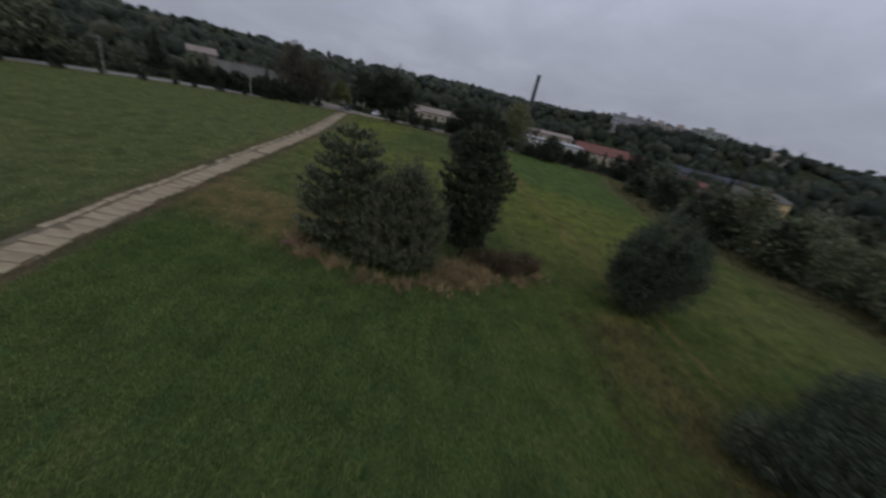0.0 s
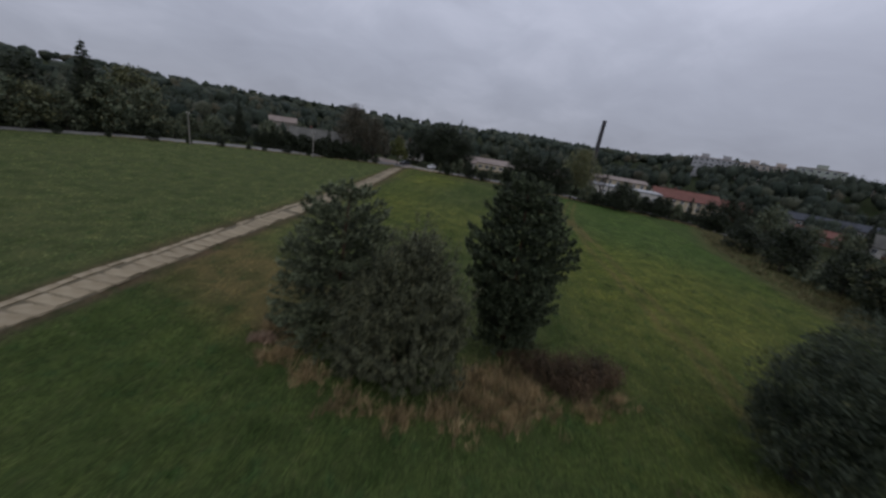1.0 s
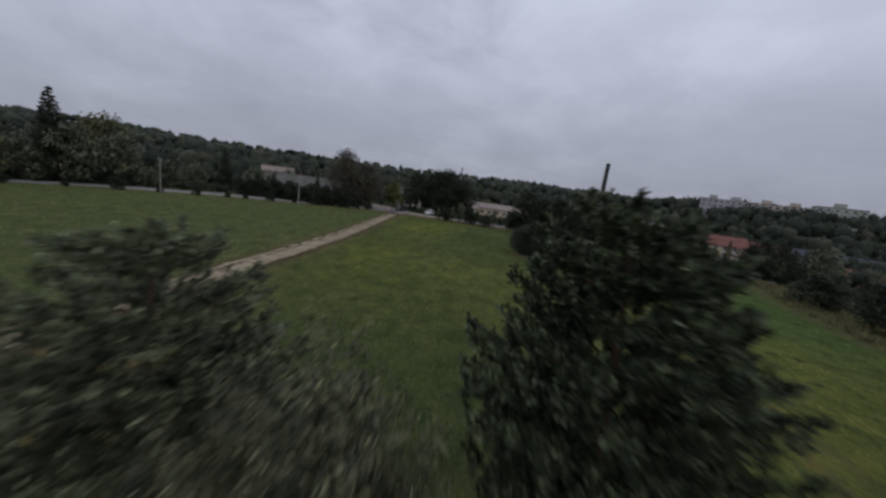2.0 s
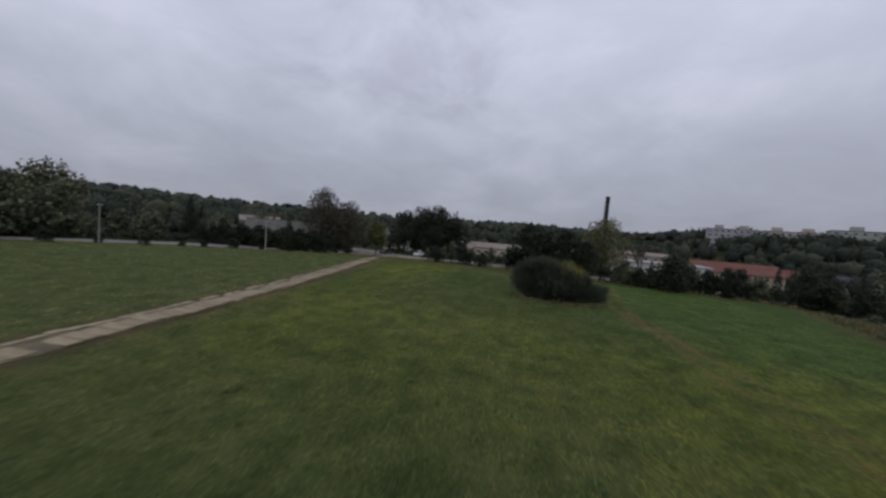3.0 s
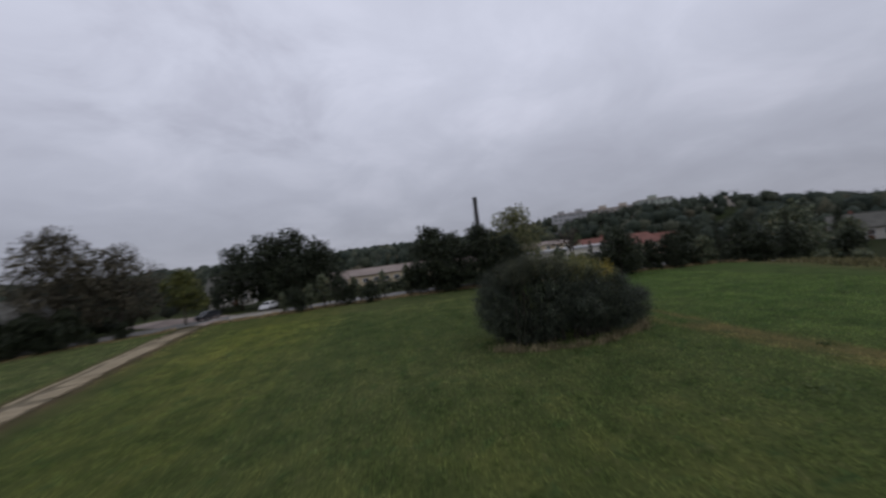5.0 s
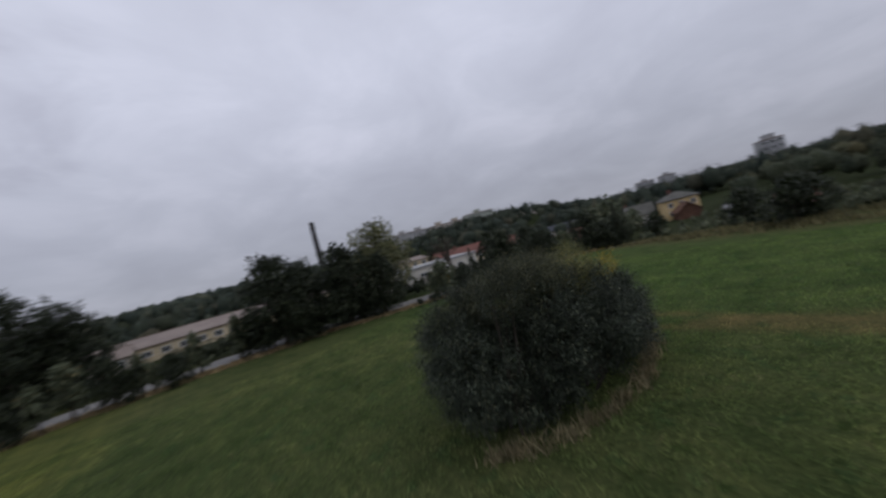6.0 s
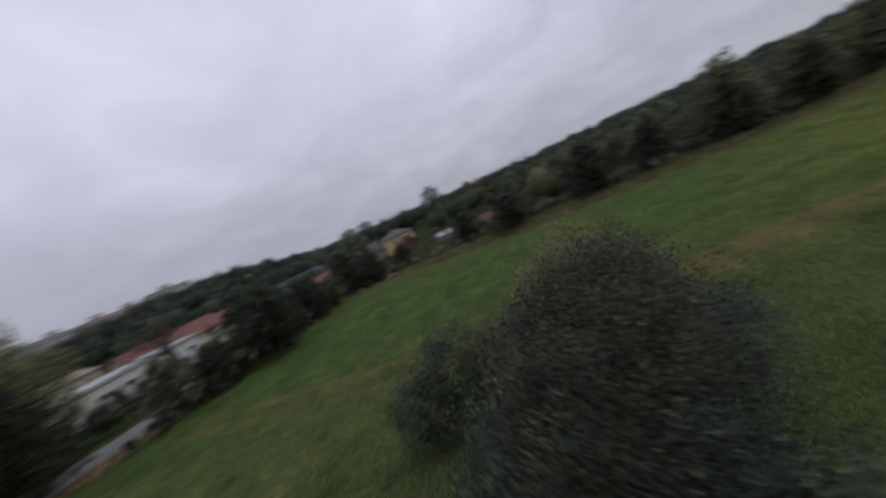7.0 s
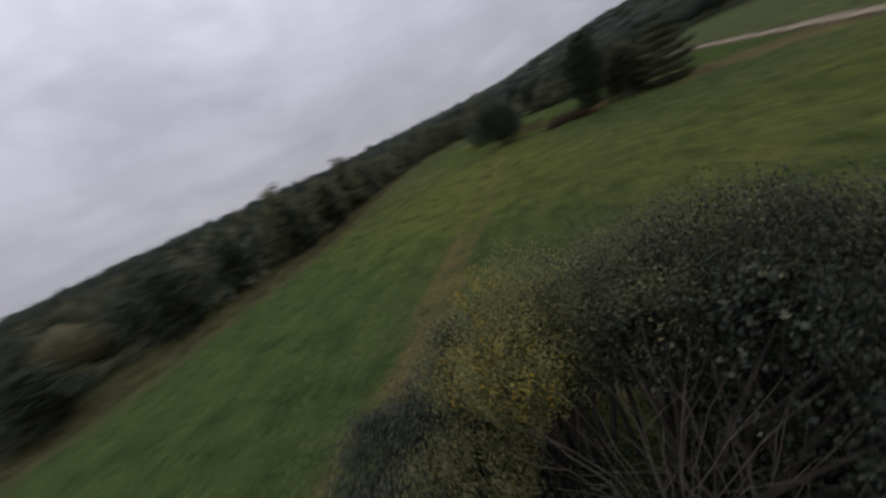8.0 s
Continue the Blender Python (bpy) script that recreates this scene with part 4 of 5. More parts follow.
for x, y, s, a in ((5.5, 117, 0.95, 0), (13.5, 116, 0.9, 70), (17.5, 114, 0.7, 140), (9.5, 121, 0.85, 200)):
    tree("pine_tree", DARKPINE[int(a) % 2], x, y, "dark spreading pine beside the road", group="roadside pines", scale=s, turn=a)
tree("poplar_tree", POPLAR, 23.9, 125, "pale yellow-green poplar behind the road", scale=1.25, tall=0.86)
tree("ash_tree", BARE, 27.8, 111, "small bare dark tree beside the road", group="thin trees", scale=0.72, turn=20)
tree("spruce_tree", SPRUCE[1], -87, 115, "dark spruce among the western hedge trees", scale=0.9)
tree("spruce_tree", SPRUCE[1], 99, 118, "dark narrow spruce beside the grey house", scale=0.62)
tree("spruce_tree", SPRUCE[0], -98, 80.2, "tall dark spruce above the hedge trees", scale=1.6, tall=0.91)
tree("hedge_tree", OLIVE_TREE, -101, 93, "tall olive-green tree above the western hedge", group="western hedge trees", scale=1.5, turn=70)
for x, y, s, t in ((-108, 88, 0.92, 20), (-112, 76, 1.05, 80), (-114, 93, 0.95, 140)):
    tree("hedge_tree", OAK[0], x, y, "tall dense tree behind the western hedge", group="western hedge trees", scale=s, turn=t)
tree("belt_tree", MIX[1], 66, 105, "broad green tree beside the gardens", scale=0.85)
tree("belt_tree", MIX[2], 72, 112, "broad green tree beside the gardens", scale=0.8)
for x, y, t in ((83, 113, 10), (87, 110, 200), (91.5, 112, 90)):
    tree("belt_tree", MIX[0], x, y, "broad green tree beside the brick house", scale=0.5, turn=t)
tree("belt_tree", OAK[0], 73, 133, "broad dark tree before the red shed", scale=0.6, turn=40)
tree("belt_tree", OAK[1], 80, 137, "broad dark tree before the red shed", scale=0.55, turn=130)
for i in range(13):
    tree("hedge_shrub", SMALL[1], 29 + 2.1 * i, 130.6 + 0.5 * math.sin(i * 2.3), "dark clipped shrub before the white hall", "bush", "hall hedge", 0.4 + 0.08 * math.sin(i * 1.9), 47 * i)
rng = np.random.default_rng(77)
# hedge trees west, along the road
for i in range(26):
    t = i / 25
    x = np.interp(t, [0, 0.35, 0.7, 1], [-100, -96, -84, -60]) + rng.normal() * 3 - 4
    y = np.interp(t, [0, 0.35, 0.7, 1], [10, 62, 98, 118]) + rng.normal() * 3 + 3
    m = [MIX[0], MIX[1], OLIVE_TREE, MIX[2], MIX[0]][int(rng.integers(0, 5))]
    tree("hedge_tree", m, x, y, "dense tree in the hedge beside the road", group="western hedge trees", scale=rng.uniform(0.8, 1.15) * (1.0 if t < 0.6 else 0.66), turn=rng.uniform(0, 360), tall=rng.uniform(0.85, 1.05))
# row of young trees on the verge
for i in range(14):
    x = -19 + i * 2.1 + rng.normal() * 0.5
    tree("young_tree", (SLIM, SMALL[1], SLIM)[i % 3], x, 118.5 + rng.normal() * 0.5 - max(0, x - 5) * 0.35, "young slim tree on the grass verge", group="young verge trees", scale=rng.uniform(0.55, 1.1), turn=rng.uniform(0, 360))
# hedge north-east, between meadow and the halls
for i in range(20):
    t = i / 19
    x, y = 25 + 36 * t + rng.normal() * 1.2, 107 - 9 * t + rng.normal() * 1.5 + 2
    m = [SMALL[0], SMALL[1], CYPRESS, OAK[1], SMALL[1]][i % 5]
    s = {0: 1.2, 1: 0.85, 2: 0.85, 3: 0.5, 4: 1.3}[i % 5] * rng.uniform(0.7, 1.1)
    tree("hedge_tree", m, x, y, "hedge tree between meadow and factory halls", group="northern hedge trees", scale=s, turn=rng.uniform(0, 360))
# belt east of the meadow
for i in range(68):
    y = -62 + 142 * (i / 67) + rng.normal() * 1.5
    x0 = np.interp(y, [p[1] for p in FIELD_EAST], [p[0] for p in FIELD_EAST])
    back = i % 3
    x = x0 + (5 if y < 59 else 15) + back * 7 + abs(rng.normal()) * 3
    m = [BELT[0], BELT[1], BELT[2], MIX[2], BELT[0]][int(rng.integers(0, 5))]
    s = (rng.uniform(0.5, 0.82) if y < 59 else rng.uniform(0.2, 0.32)) + 0.05 * back
    tree("belt_tree", m, x, y, "green tree in the belt beside the meadow", group="eastern belt trees", scale=s, turn=rng.uniform(0, 360), tall=rng.uniform(0.85, 1.15))
# trees south of the pines, where the meadow ends
SOUTH_EDGE = [(47, -48), (40, -34), (32, -25), (22, -17), (13, -13), (4, -12), (-5, -17), (-11, -34), (-20, -66), (-36, -100)]
for i in range(28):
    f = i / 27 * 9
    x = float(np.interp(f, range(10), [p[0] for p in SOUTH_EDGE])) + rng.normal() * 1.2
    y = float(np.interp(f, range(10), [p[1] for p in SOUTH_EDGE])) - (i % 2) * 5 + rng.normal() * 1.0
    m = [MIX[0], MIX[1], MIX[2], OAK[1]][i % 4]
    tree("belt_tree", m, x, y, "green tree where the meadow ends", group="southern trees", scale=rng.uniform(0.5, 0.68), turn=rng.uniform(0, 360), tall=rng.uniform(0.85, 1.1))
for x, y, s, tall in ((45.2, 77.2, 1.5, 0.62), (57, 83.4, 1.45, 0.7), (44.5, 66.5, 1.4, 0.95), (46, 58, 1.2, 1), (43, 50, 1.3, 1), (52, 66, 1.1, 1), (44, 40, 1.3, 1), (48, 28, 1.3, 1), (50, 18, 1.3, 1)):
    tree("dark_bush", SMALL[1], x, y, "dark rounded bush at the meadow's edge", "bush", "eastern bushes", s, x * 31, tall)


for i in range(18):
    tree("garden_shrub", SMALL[1], -74 + i * 1.7 + rng.normal() * 0.5, 107.0 + 0.42 * i + rng.normal() * 0.5, "dark garden shrub before the farmhouse", "bush", "farmhouse shrubs", rng.uniform(0.9, 1.2), rng.uniform(0, 360))


VERGE = [(-101, 50.5), (-97.5, 58), (-92, 69), (-88.5, 76), (-83.5, 82), (-79, 87.5), (-74, 92.5), (-69, 96.5), (-66, 99), (-61.5, 102.5), (-56.5, 105.5), (-51, 109), (-46, 112.5), (-42.5, 115), (-39.5, 116)]
for i, (x, y) in enumerate(VERGE):
    tree("verge_shrub", SMALL[1], x, y, "dark low shrub on the grass verge", "bush", "verge shrubs", (0.34, 0.5, 0.42, 0.3, 0.62)[i % 5] * rng.uniform(0.85, 1.15), rng.uniform(0, 360), 0.8)


def lump_shape(detail):
    bm = bmesh.new()
    bmesh.ops.create_icosphere(bm, subdivisions=detail, radius=1.0)
    v, f = np.array([tuple(p.co) for p in bm.verts]), np.array([[p.index for p in q.verts] for q in bm.faces])
    bm.free()
    return v, f


LUMPS = {1: lump_shape(1), 2: lump_shape(2)}


def wood_mesh(name, x, y, hlo, hhi, k, leaf, mat, label, seed, sink=0.5, category="woods", wide=(0.6, 0.9), detail=2, inner=0.80):
    """Many trees or bushes in one mesh: each a lumpy, leafy crown with loose clumps over an uneven inner mass."""
    rng = np.random.default_rng(seed)
    LUMP_V, LUMP_F = LUMPS[detail]
    n = len(x)
    z = ground_z(x, y)
    h = rng.uniform(hlo, hhi, n)
    w = h * rng.uniform(*wide, n)
    nv = len(LUMP_V)
    own = np.repeat(np.arange(n), nv)
    d = np.tile(LUMP_V, (n, 1))
    lump = inner + 0.16 * np.sin(d[:, 0] * 4 + own) + 0.14 * np.sin(d[:, 2] * 5 + own * 2.3) + rng.uniform(-0.12, 0.12, n * nv)
    core = np.stack([x[own] + d[:, 0] * w[own] * 0.5 * lump, y[own] + d[:, 1] * w[own] * 0.5 * lump, z[own] + h[own] * (1 - sink) + d[:, 2] * h[own] * sink * lump], axis=1)
    faces = (np.tile(LUMP_F, (n, 1)) + np.repeat(np.arange(n) * nv, len(LUMP_F))[:, None])
    d = unit(rng, n * k)
    d[:, 2] = np.where(d[:, 2] < -0.3, -d[:, 2], d[:, 2])
    own = np.repeat(np.arange(n), k)
    lump = 0.76 + 0.16 * np.sin(d[:, 0] * 4 + own) + 0.14 * np.sin(d[:, 2] * 5 + own * 2.3) + rng.uniform(-0.1, 0.1, n * k)
    c = np.stack([x[own] + d[:, 0] * w[own] * 0.5 * lump, y[own] + d[:, 1] * w[own] * 0.5 * lump, z[own] + h[own] * (1 - sink) + d[:, 2] * h[own] * sink * lump], axis=1)
    cards = leaves(rng, c, d, leaf, leaf * 0.7, 0.1, 0.9)
    verts = np.concatenate([core, cards.reshape(-1, 3)])
    q = len(core) + np.arange(len(cards) * 4).reshape(-1, 4)
    nt = len(faces)
    me = bpy.data.meshes.new(name)
    me.vertices.add(len(verts))
    me.vertices.foreach_set("co", np.ascontiguousarray(verts, dtype=np.float32).ravel())
    me.loops.add(nt * 3 + len(q) * 4)
    me.loops.foreach_set("vertex_index", np.concatenate([faces.ravel(), q.ravel()]).astype(np.int32))
    me.polygons.add(nt + len(q))
    me.polygons.foreach_set("loop_start", np.concatenate([np.arange(nt) * 3, nt * 3 + np.arange(len(q)) * 4]).astype(np.int32))
    me.update(calc_edges=True)
    me.materials.append(mat)
    tagged(new(name, me), label, category, kind="stuff")


def wood_leaf(name, tints):
    """Foliage seen from afar: leaf-sized mottling at two scales on lumpy crowns."""
    m, n, l, b = material(name, 0.8, 0.15)
    g = n.new("ShaderNodeNewGeometry")
    tint = ramp_node(n, list(zip((0.0, 0.6, 0.9, 1.0), tints)))
    l.new(g.outputs["Random Per Island"], tint.inputs[0])
    n1, n2 = noise_node(n, l, 2.2, 5), noise_node(n, l, 0.05, 4)
    r1 = ramp_node(n, [(0.35, (0.66, 0.68, 0.66)), (0.65, (1.24, 1.22, 1.16))])
    r2 = ramp_node(n, [(0.35, (0.75, 0.8, 0.8)), (0.65, (1.2, 1.15, 1.05))])
    l.new(n1.outputs["Fac"], r1.inputs[0]), l.new(n2.outputs["Fac"], r2.inputs[0])
    c = mix_node(n, l, 1.0, tint.outputs[0], r1.outputs[0], "MULTIPLY")
    l.new(mix_node(n, l, 1.0, c, r2.outputs[0], "MULTIPLY"), b.inputs["Base Color"])
    bump_node(n, l, n1.outputs["Fac"], 1.0, 0.4, b)
    return m


def clear_of(x, y, spots):
    ok = np.ones(len(x), bool)
    for cx, cy, r in spots:
        ok &= np.hypot(x - cx, y - cy) > r
    return ok


WOOD_LEAF = wood_leaf("woodland_foliage", ((0.028, 0.039, 0.032), (0.046, 0.058, 0.044), (0.064, 0.070, 0.050), (0.076, 0.070, 0.049)))
SLOPE_LEAF = wood_leaf("slope_foliage", ((0.040, 0.050, 0.034), (0.066, 0.076, 0.048), (0.105, 0.102, 0.058), (0.125, 0.110, 0.060)))
HOUSES = [(-60, 119, 16), (-55, 112, 8), (128, 164, 14), (112, 172, 12), (144, 156, 12), (93, 125, 9),  (-38, 152, 10), (3, 166, 20), (-16, 160, 14), (22, 166, 16), (41, 137, 14), (45, 160, 15), (66, 151, 16), (83, 149, 8), (103, 105, 14), (95.5, 101.5, 9), (93, 95, 8), (85, 87, 7), (104, 117, 11), (71, 80, 5), (82, 90, 6), (-134, 190, 9), (47.5, 221, 6),
          (140.5, 289, 15), (160, 268, 15), (181, 256, 15), (214, 246, 18), (236, 102, 12), (-32, 126, 9), (-24, 128, 7)]
rng = np.random.default_rng(9)
a, r = rng.uniform(-2.3, 3.3, 3700), 175 + 560 * rng.uniform(0, 1, 3700) ** 1.5
x, y = np.cos(a) * r, 70 + np.sin(a) * r
ok = clear_of(x, y, HOUSES) & ~((np.abs(x - 25) < 62) & (y > 100) & (y < 205))
near_ = ok & (r < 330)
wood_mesh("far_woods", x[near_], y[near_], 8, 13, 84, 0.66, WOOD_LEAF, "dark mixed woods covering the near hills", 10, detail=1, inner=0.68)
wood_mesh("far_woods", x[ok & ~near_], y[ok & ~near_], 9, 14, 9, 1.4, WOOD_LEAF, "dark mixed woods covering the distant hills", 17, wide=(1.1, 1.7), detail=1)
a, r = rng.uniform(-2.5, -1.0, 1100), 330 + 480 * rng.uniform(0, 1, 1100)
wood_mesh("far_woods", np.cos(a) * r, 70 + np.sin(a) * r, 9, 13, 6, 1.5, WOOD_LEAF, "dark woods over the southern hill", 18, wide=(1.3, 2.0), detail=1)
n = 620
x, y = rng.uniform(60, 190, n), rng.uniform(-110, 100, n)
ok = clear_of(x, y, HOUSES) & (x > np.interp(y, [p[1] for p in FIELD_EAST], [p[0] for p in FIELD_EAST]) + 22) & ~((y > 70) & (x < 100))
wood_mesh("far_woods", x[ok], y[ok], 5.5, 9.5, 84, 0.6, SLOPE_LEAF, "mixed green woods on the slope east of the meadow", 11, detail=1, inner=0.68)
n = 520
x, y = rng.uniform(-185, -104, n), rng.uniform(-50, 150, n)
ok = clear_of(x, y, HOUSES)
wood_mesh("far_woods", x[ok], y[ok], 7, 14, 60, 0.85, WOOD_LEAF, "dark woods behind the western hedge", 12, detail=1, inner=0.68)
# gardens and scrub among the houses north of the road
n = 640
x, y = rng.uniform(-100, 170, n), rng.uniform(112, 215, n)
ok = clear_of(x, y, HOUSES) & (y > np.interp(x, [p[0] for p in ROAD_LINE], [p[1] for p in ROAD_LINE]) + 7)
ok &= ~((np.abs(x + 2) < 26) & (y < 172)) & ~((x > 22) & (x < 80) & (y < 150))
wood_mesh("garden_trees", x[ok], y[ok], 3.5, 8, 70, 0.5, WOOD_LEAF, "green garden trees and scrub among the houses", 13, detail=1, inner=0.68)
# trees before the apartment blocks on the hill
x, y = [], []
for fx, fy in ((140.5, 289), (140.5, 289), (160, 268), (181, 256), (214, 246)):
    away = math.atan2(fy - 50, fx)
    for _ in range(14):
        back, side = rng.uniform(11, 20), rng.uniform(-22, 22)
        x.append(fx - math.cos(away) * back - math.sin(away) * side), y.append(fy - math.sin(away) * back + math.cos(away) * side)
wood_mesh("far_woods", np.array(x), np.array(y), 8.5, 11, 60, 0.8, WOOD_LEAF, "dark trees before the apartment blocks", 20, detail=1, inner=0.68)
# low thicket under hedges and along the road
t = rng.uniform(0, 1, 760)
x = np.interp(t, np.linspace(0, 1, len(ROAD_LINE)), [p[0] for p in ROAD_LINE]) + rng.normal(size=760) * 1.0
y = np.interp(t, np.linspace(0, 1, len(ROAD_LINE)), [p[1] for p in ROAD_LINE]) + rng.uniform(4.0, 9, 760)
ok = clear_of(x, y, [(-32, 126, 8), (-24, 128, 6), (-38, 130, 9), (-74, 108, 4)])
wood_mesh("thicket", x[ok], y[ok], 1.2, 3.0, 44, 0.32, DARK_LEAF, "low dark thicket behind the road", 14, category="thicket", detail=1, inner=0.5)
n = 700
y = rng.uniform(-60, 98, n)
x = np.interp(y, [p[1] for p in FIELD_EAST], [p[0] for p in FIELD_EAST]) + np.where(y < 66, rng.uniform(4.5, 18, n), rng.uniform(8, 50, n))
wood_mesh("thicket", x, y, 0.8, 2.2, 44, 0.28, MID_LEAF, "low scrub before the eastern tree belt", 15, category="thicket", detail=1, inner=0.5)
n = 90
x, y = rng.uniform(20, 62, n), 0
y = np.interp(x, [20, 62], [110, 99.5]) + rng.normal(size=n) * 1.2
wood_mesh("thicket", x, y, 0.5, 1.5, 70, 0.26, DARK_LEAF, "low dark thicket under the northern hedge", 16, category="thicket", detail=1, inner=0.5)
f = rng.uniform(0, 9, 300)
x = np.interp(f, np.arange(10), [p[0] for p in SOUTH_EDGE]) + rng.normal(size=300) * 1.0
y = np.interp(f, np.arange(10), [p[1] for p in SOUTH_EDGE]) + rng.uniform(-6, 2.5, 300)
wood_mesh("thicket", x, y, 1.0, 3.4, 36, 0.32, MID_LEAF, "low scrub under the southern trees", 19, category="thicket", detail=1, inner=0.5)


# ---- slab path ----
def slab_mesh(seed, w, d):
    rng = np.random.default_rng(seed)
    bm = bmesh.new()
    box(bm, -w / 2, -d / 2, -0.12, w / 2, d / 2, 0.0, 0.025)
    for v in bm.verts:
        v.co.x += rng.normal() * 0.02
        v.co.y += rng.normal() * 0.018
    me = bpy.data.meshes.new("slab")
    bm.to_mesh(me)
    bm.free()
    me.materials.append(CONCRETE_SLAB)
    return me


def slab_material():
    m, n, l, b = material("slab_concrete", 0.9, 0.25)
    stain, grain = noise_node(n, l, 1.1, 5), noise_node(n, l, 22, 3)
    info = n.new("ShaderNodeObjectInfo")
    tone = ramp_node(n, [(0.0, (0.245, 0.203, 0.133)), (0.5, (0.28, 0.233, 0.154)), (1.0, (0.32, 0.268, 0.178))])
    l.new(info.outputs["Random"], tone.inputs[0])
    dirt = ramp_node(n, [(0.38, (0.84, 0.81, 0.76)), (0.62, (1.04, 1.04, 1.04))])
    l.new(stain.outputs["Fac"], dirt.inputs[0])
    fleck = ramp_node(n, [(0.3, (0.85, 0.85, 0.85)), (0.7, (1.1, 1.1, 1.1))])
    l.new(grain.outputs["Fac"], fleck.inputs[0])
    c = mix_node(n, l, 1.0, tone.outputs[0], dirt.outputs[0], "MULTIPLY")
    l.new(mix_node(n, l, 1.0, c, fleck.outputs[0], "MULTIPLY"), b.inputs["Base Color"])
    bump_node(n, l, grain.outputs["Fac"], 0.3, 0.01, b)
    return m


CONCRETE_SLAB = slab_material()


def at_path(s_y):
    ys = [p[1] for p in PATH_LINE]
    xs = [p[0] for p in PATH_LINE]
    x = float(np.interp(s_y, ys, xs))
    dx = float(np.interp(s_y + 1, ys, xs) - np.interp(s_y - 1, ys, xs)) / 2
    return x, math.degrees(math.atan2(-dx, 1))


def lay_slabs():
    rng = np.random.default_rng(3)
    wide = [slab_mesh(200 + i, (1.95, 1.7, 1.88, 1.78, 1.98)[i], (0.93, 0.91, 0.9, 0.92, 0.88)[i]) for i in range(5)]
    short = [slab_mesh(210 + i, (0.5, 0.6, 0.55, 0.42)[i], 0.93) for i in range(4)]
    y = -6.0
    while y < 113:
        x, turn = at_path(y)
        a = radians(turn)
        for meshes, off, drop in ((wide, 0.35, 0.0), (short, -1.22, 0.015)):
            if off < 0 and (y < 22 and rng.uniform() < 0.75 or rng.uniform() < 0.12):
                continue
            if off > 0 and rng.uniform() < 0.02:
                continue
            off_ = off + rng.normal() * (0.05 if off < 0 else 0.07)
            px, py = x + math.cos(a) * off_, y + math.sin(a) * off_
            child("slab", meshes[int(rng.integers(0, len(meshes)))], path_bed, "", pose(px, py, gz(px, py) + 0.145 - drop + rng.normal() * 0.012, rng.normal() * 0.9, rng.normal() * 0.9, turn + rng.normal() * 1.6))
        y += 1.0


lay_slabs()


# ---- buildings ----
def window_mesh(w, h):
    bm = bmesh.new()
    t = 0.09
    for x0, z0, x1, z1 in ((-w / 2, 0, w / 2, t), (-w / 2, h - t, w / 2, h), (-w / 2, t, -w / 2 + t, h - t), (w / 2 - t, t, w / 2, h - t), (-t / 2, t, t / 2, h - t)):
        box(bm, x0, -0.06, z0, x1, 0.03, z1)
    frame_me = bpy.data.meshes.new("window_frame")
    bm.to_mesh(frame_me)
    bm.free()
    frame_me.materials.append(PAINT_WHITE)
    bm = bmesh.new()
    box(bm, -w / 2 + t, -0.03, t, w / 2 - t, -0.01, h - t)
    pane_me = bpy.data.meshes.new("pane")
    bm.to_mesh(pane_me)
    bm.free()
    pane_me.materials.append(GLASS)
    return frame_me, pane_me


WINDOWS = {}


def add_windows(ob, spots, w, h):
    """spots: (x, y, z, turn) in the building's own axes; each window is a frame with a pane."""
    if (w, h) not in WINDOWS:
        WINDOWS[w, h] = window_mesh(w, h)
    f, p = WINDOWS[w, h]
    for x, y, z, turn in spots:
        win = child("window", f, ob, "", pose(x, y, z, 0, 0, turn))
        child("pane", p, win)


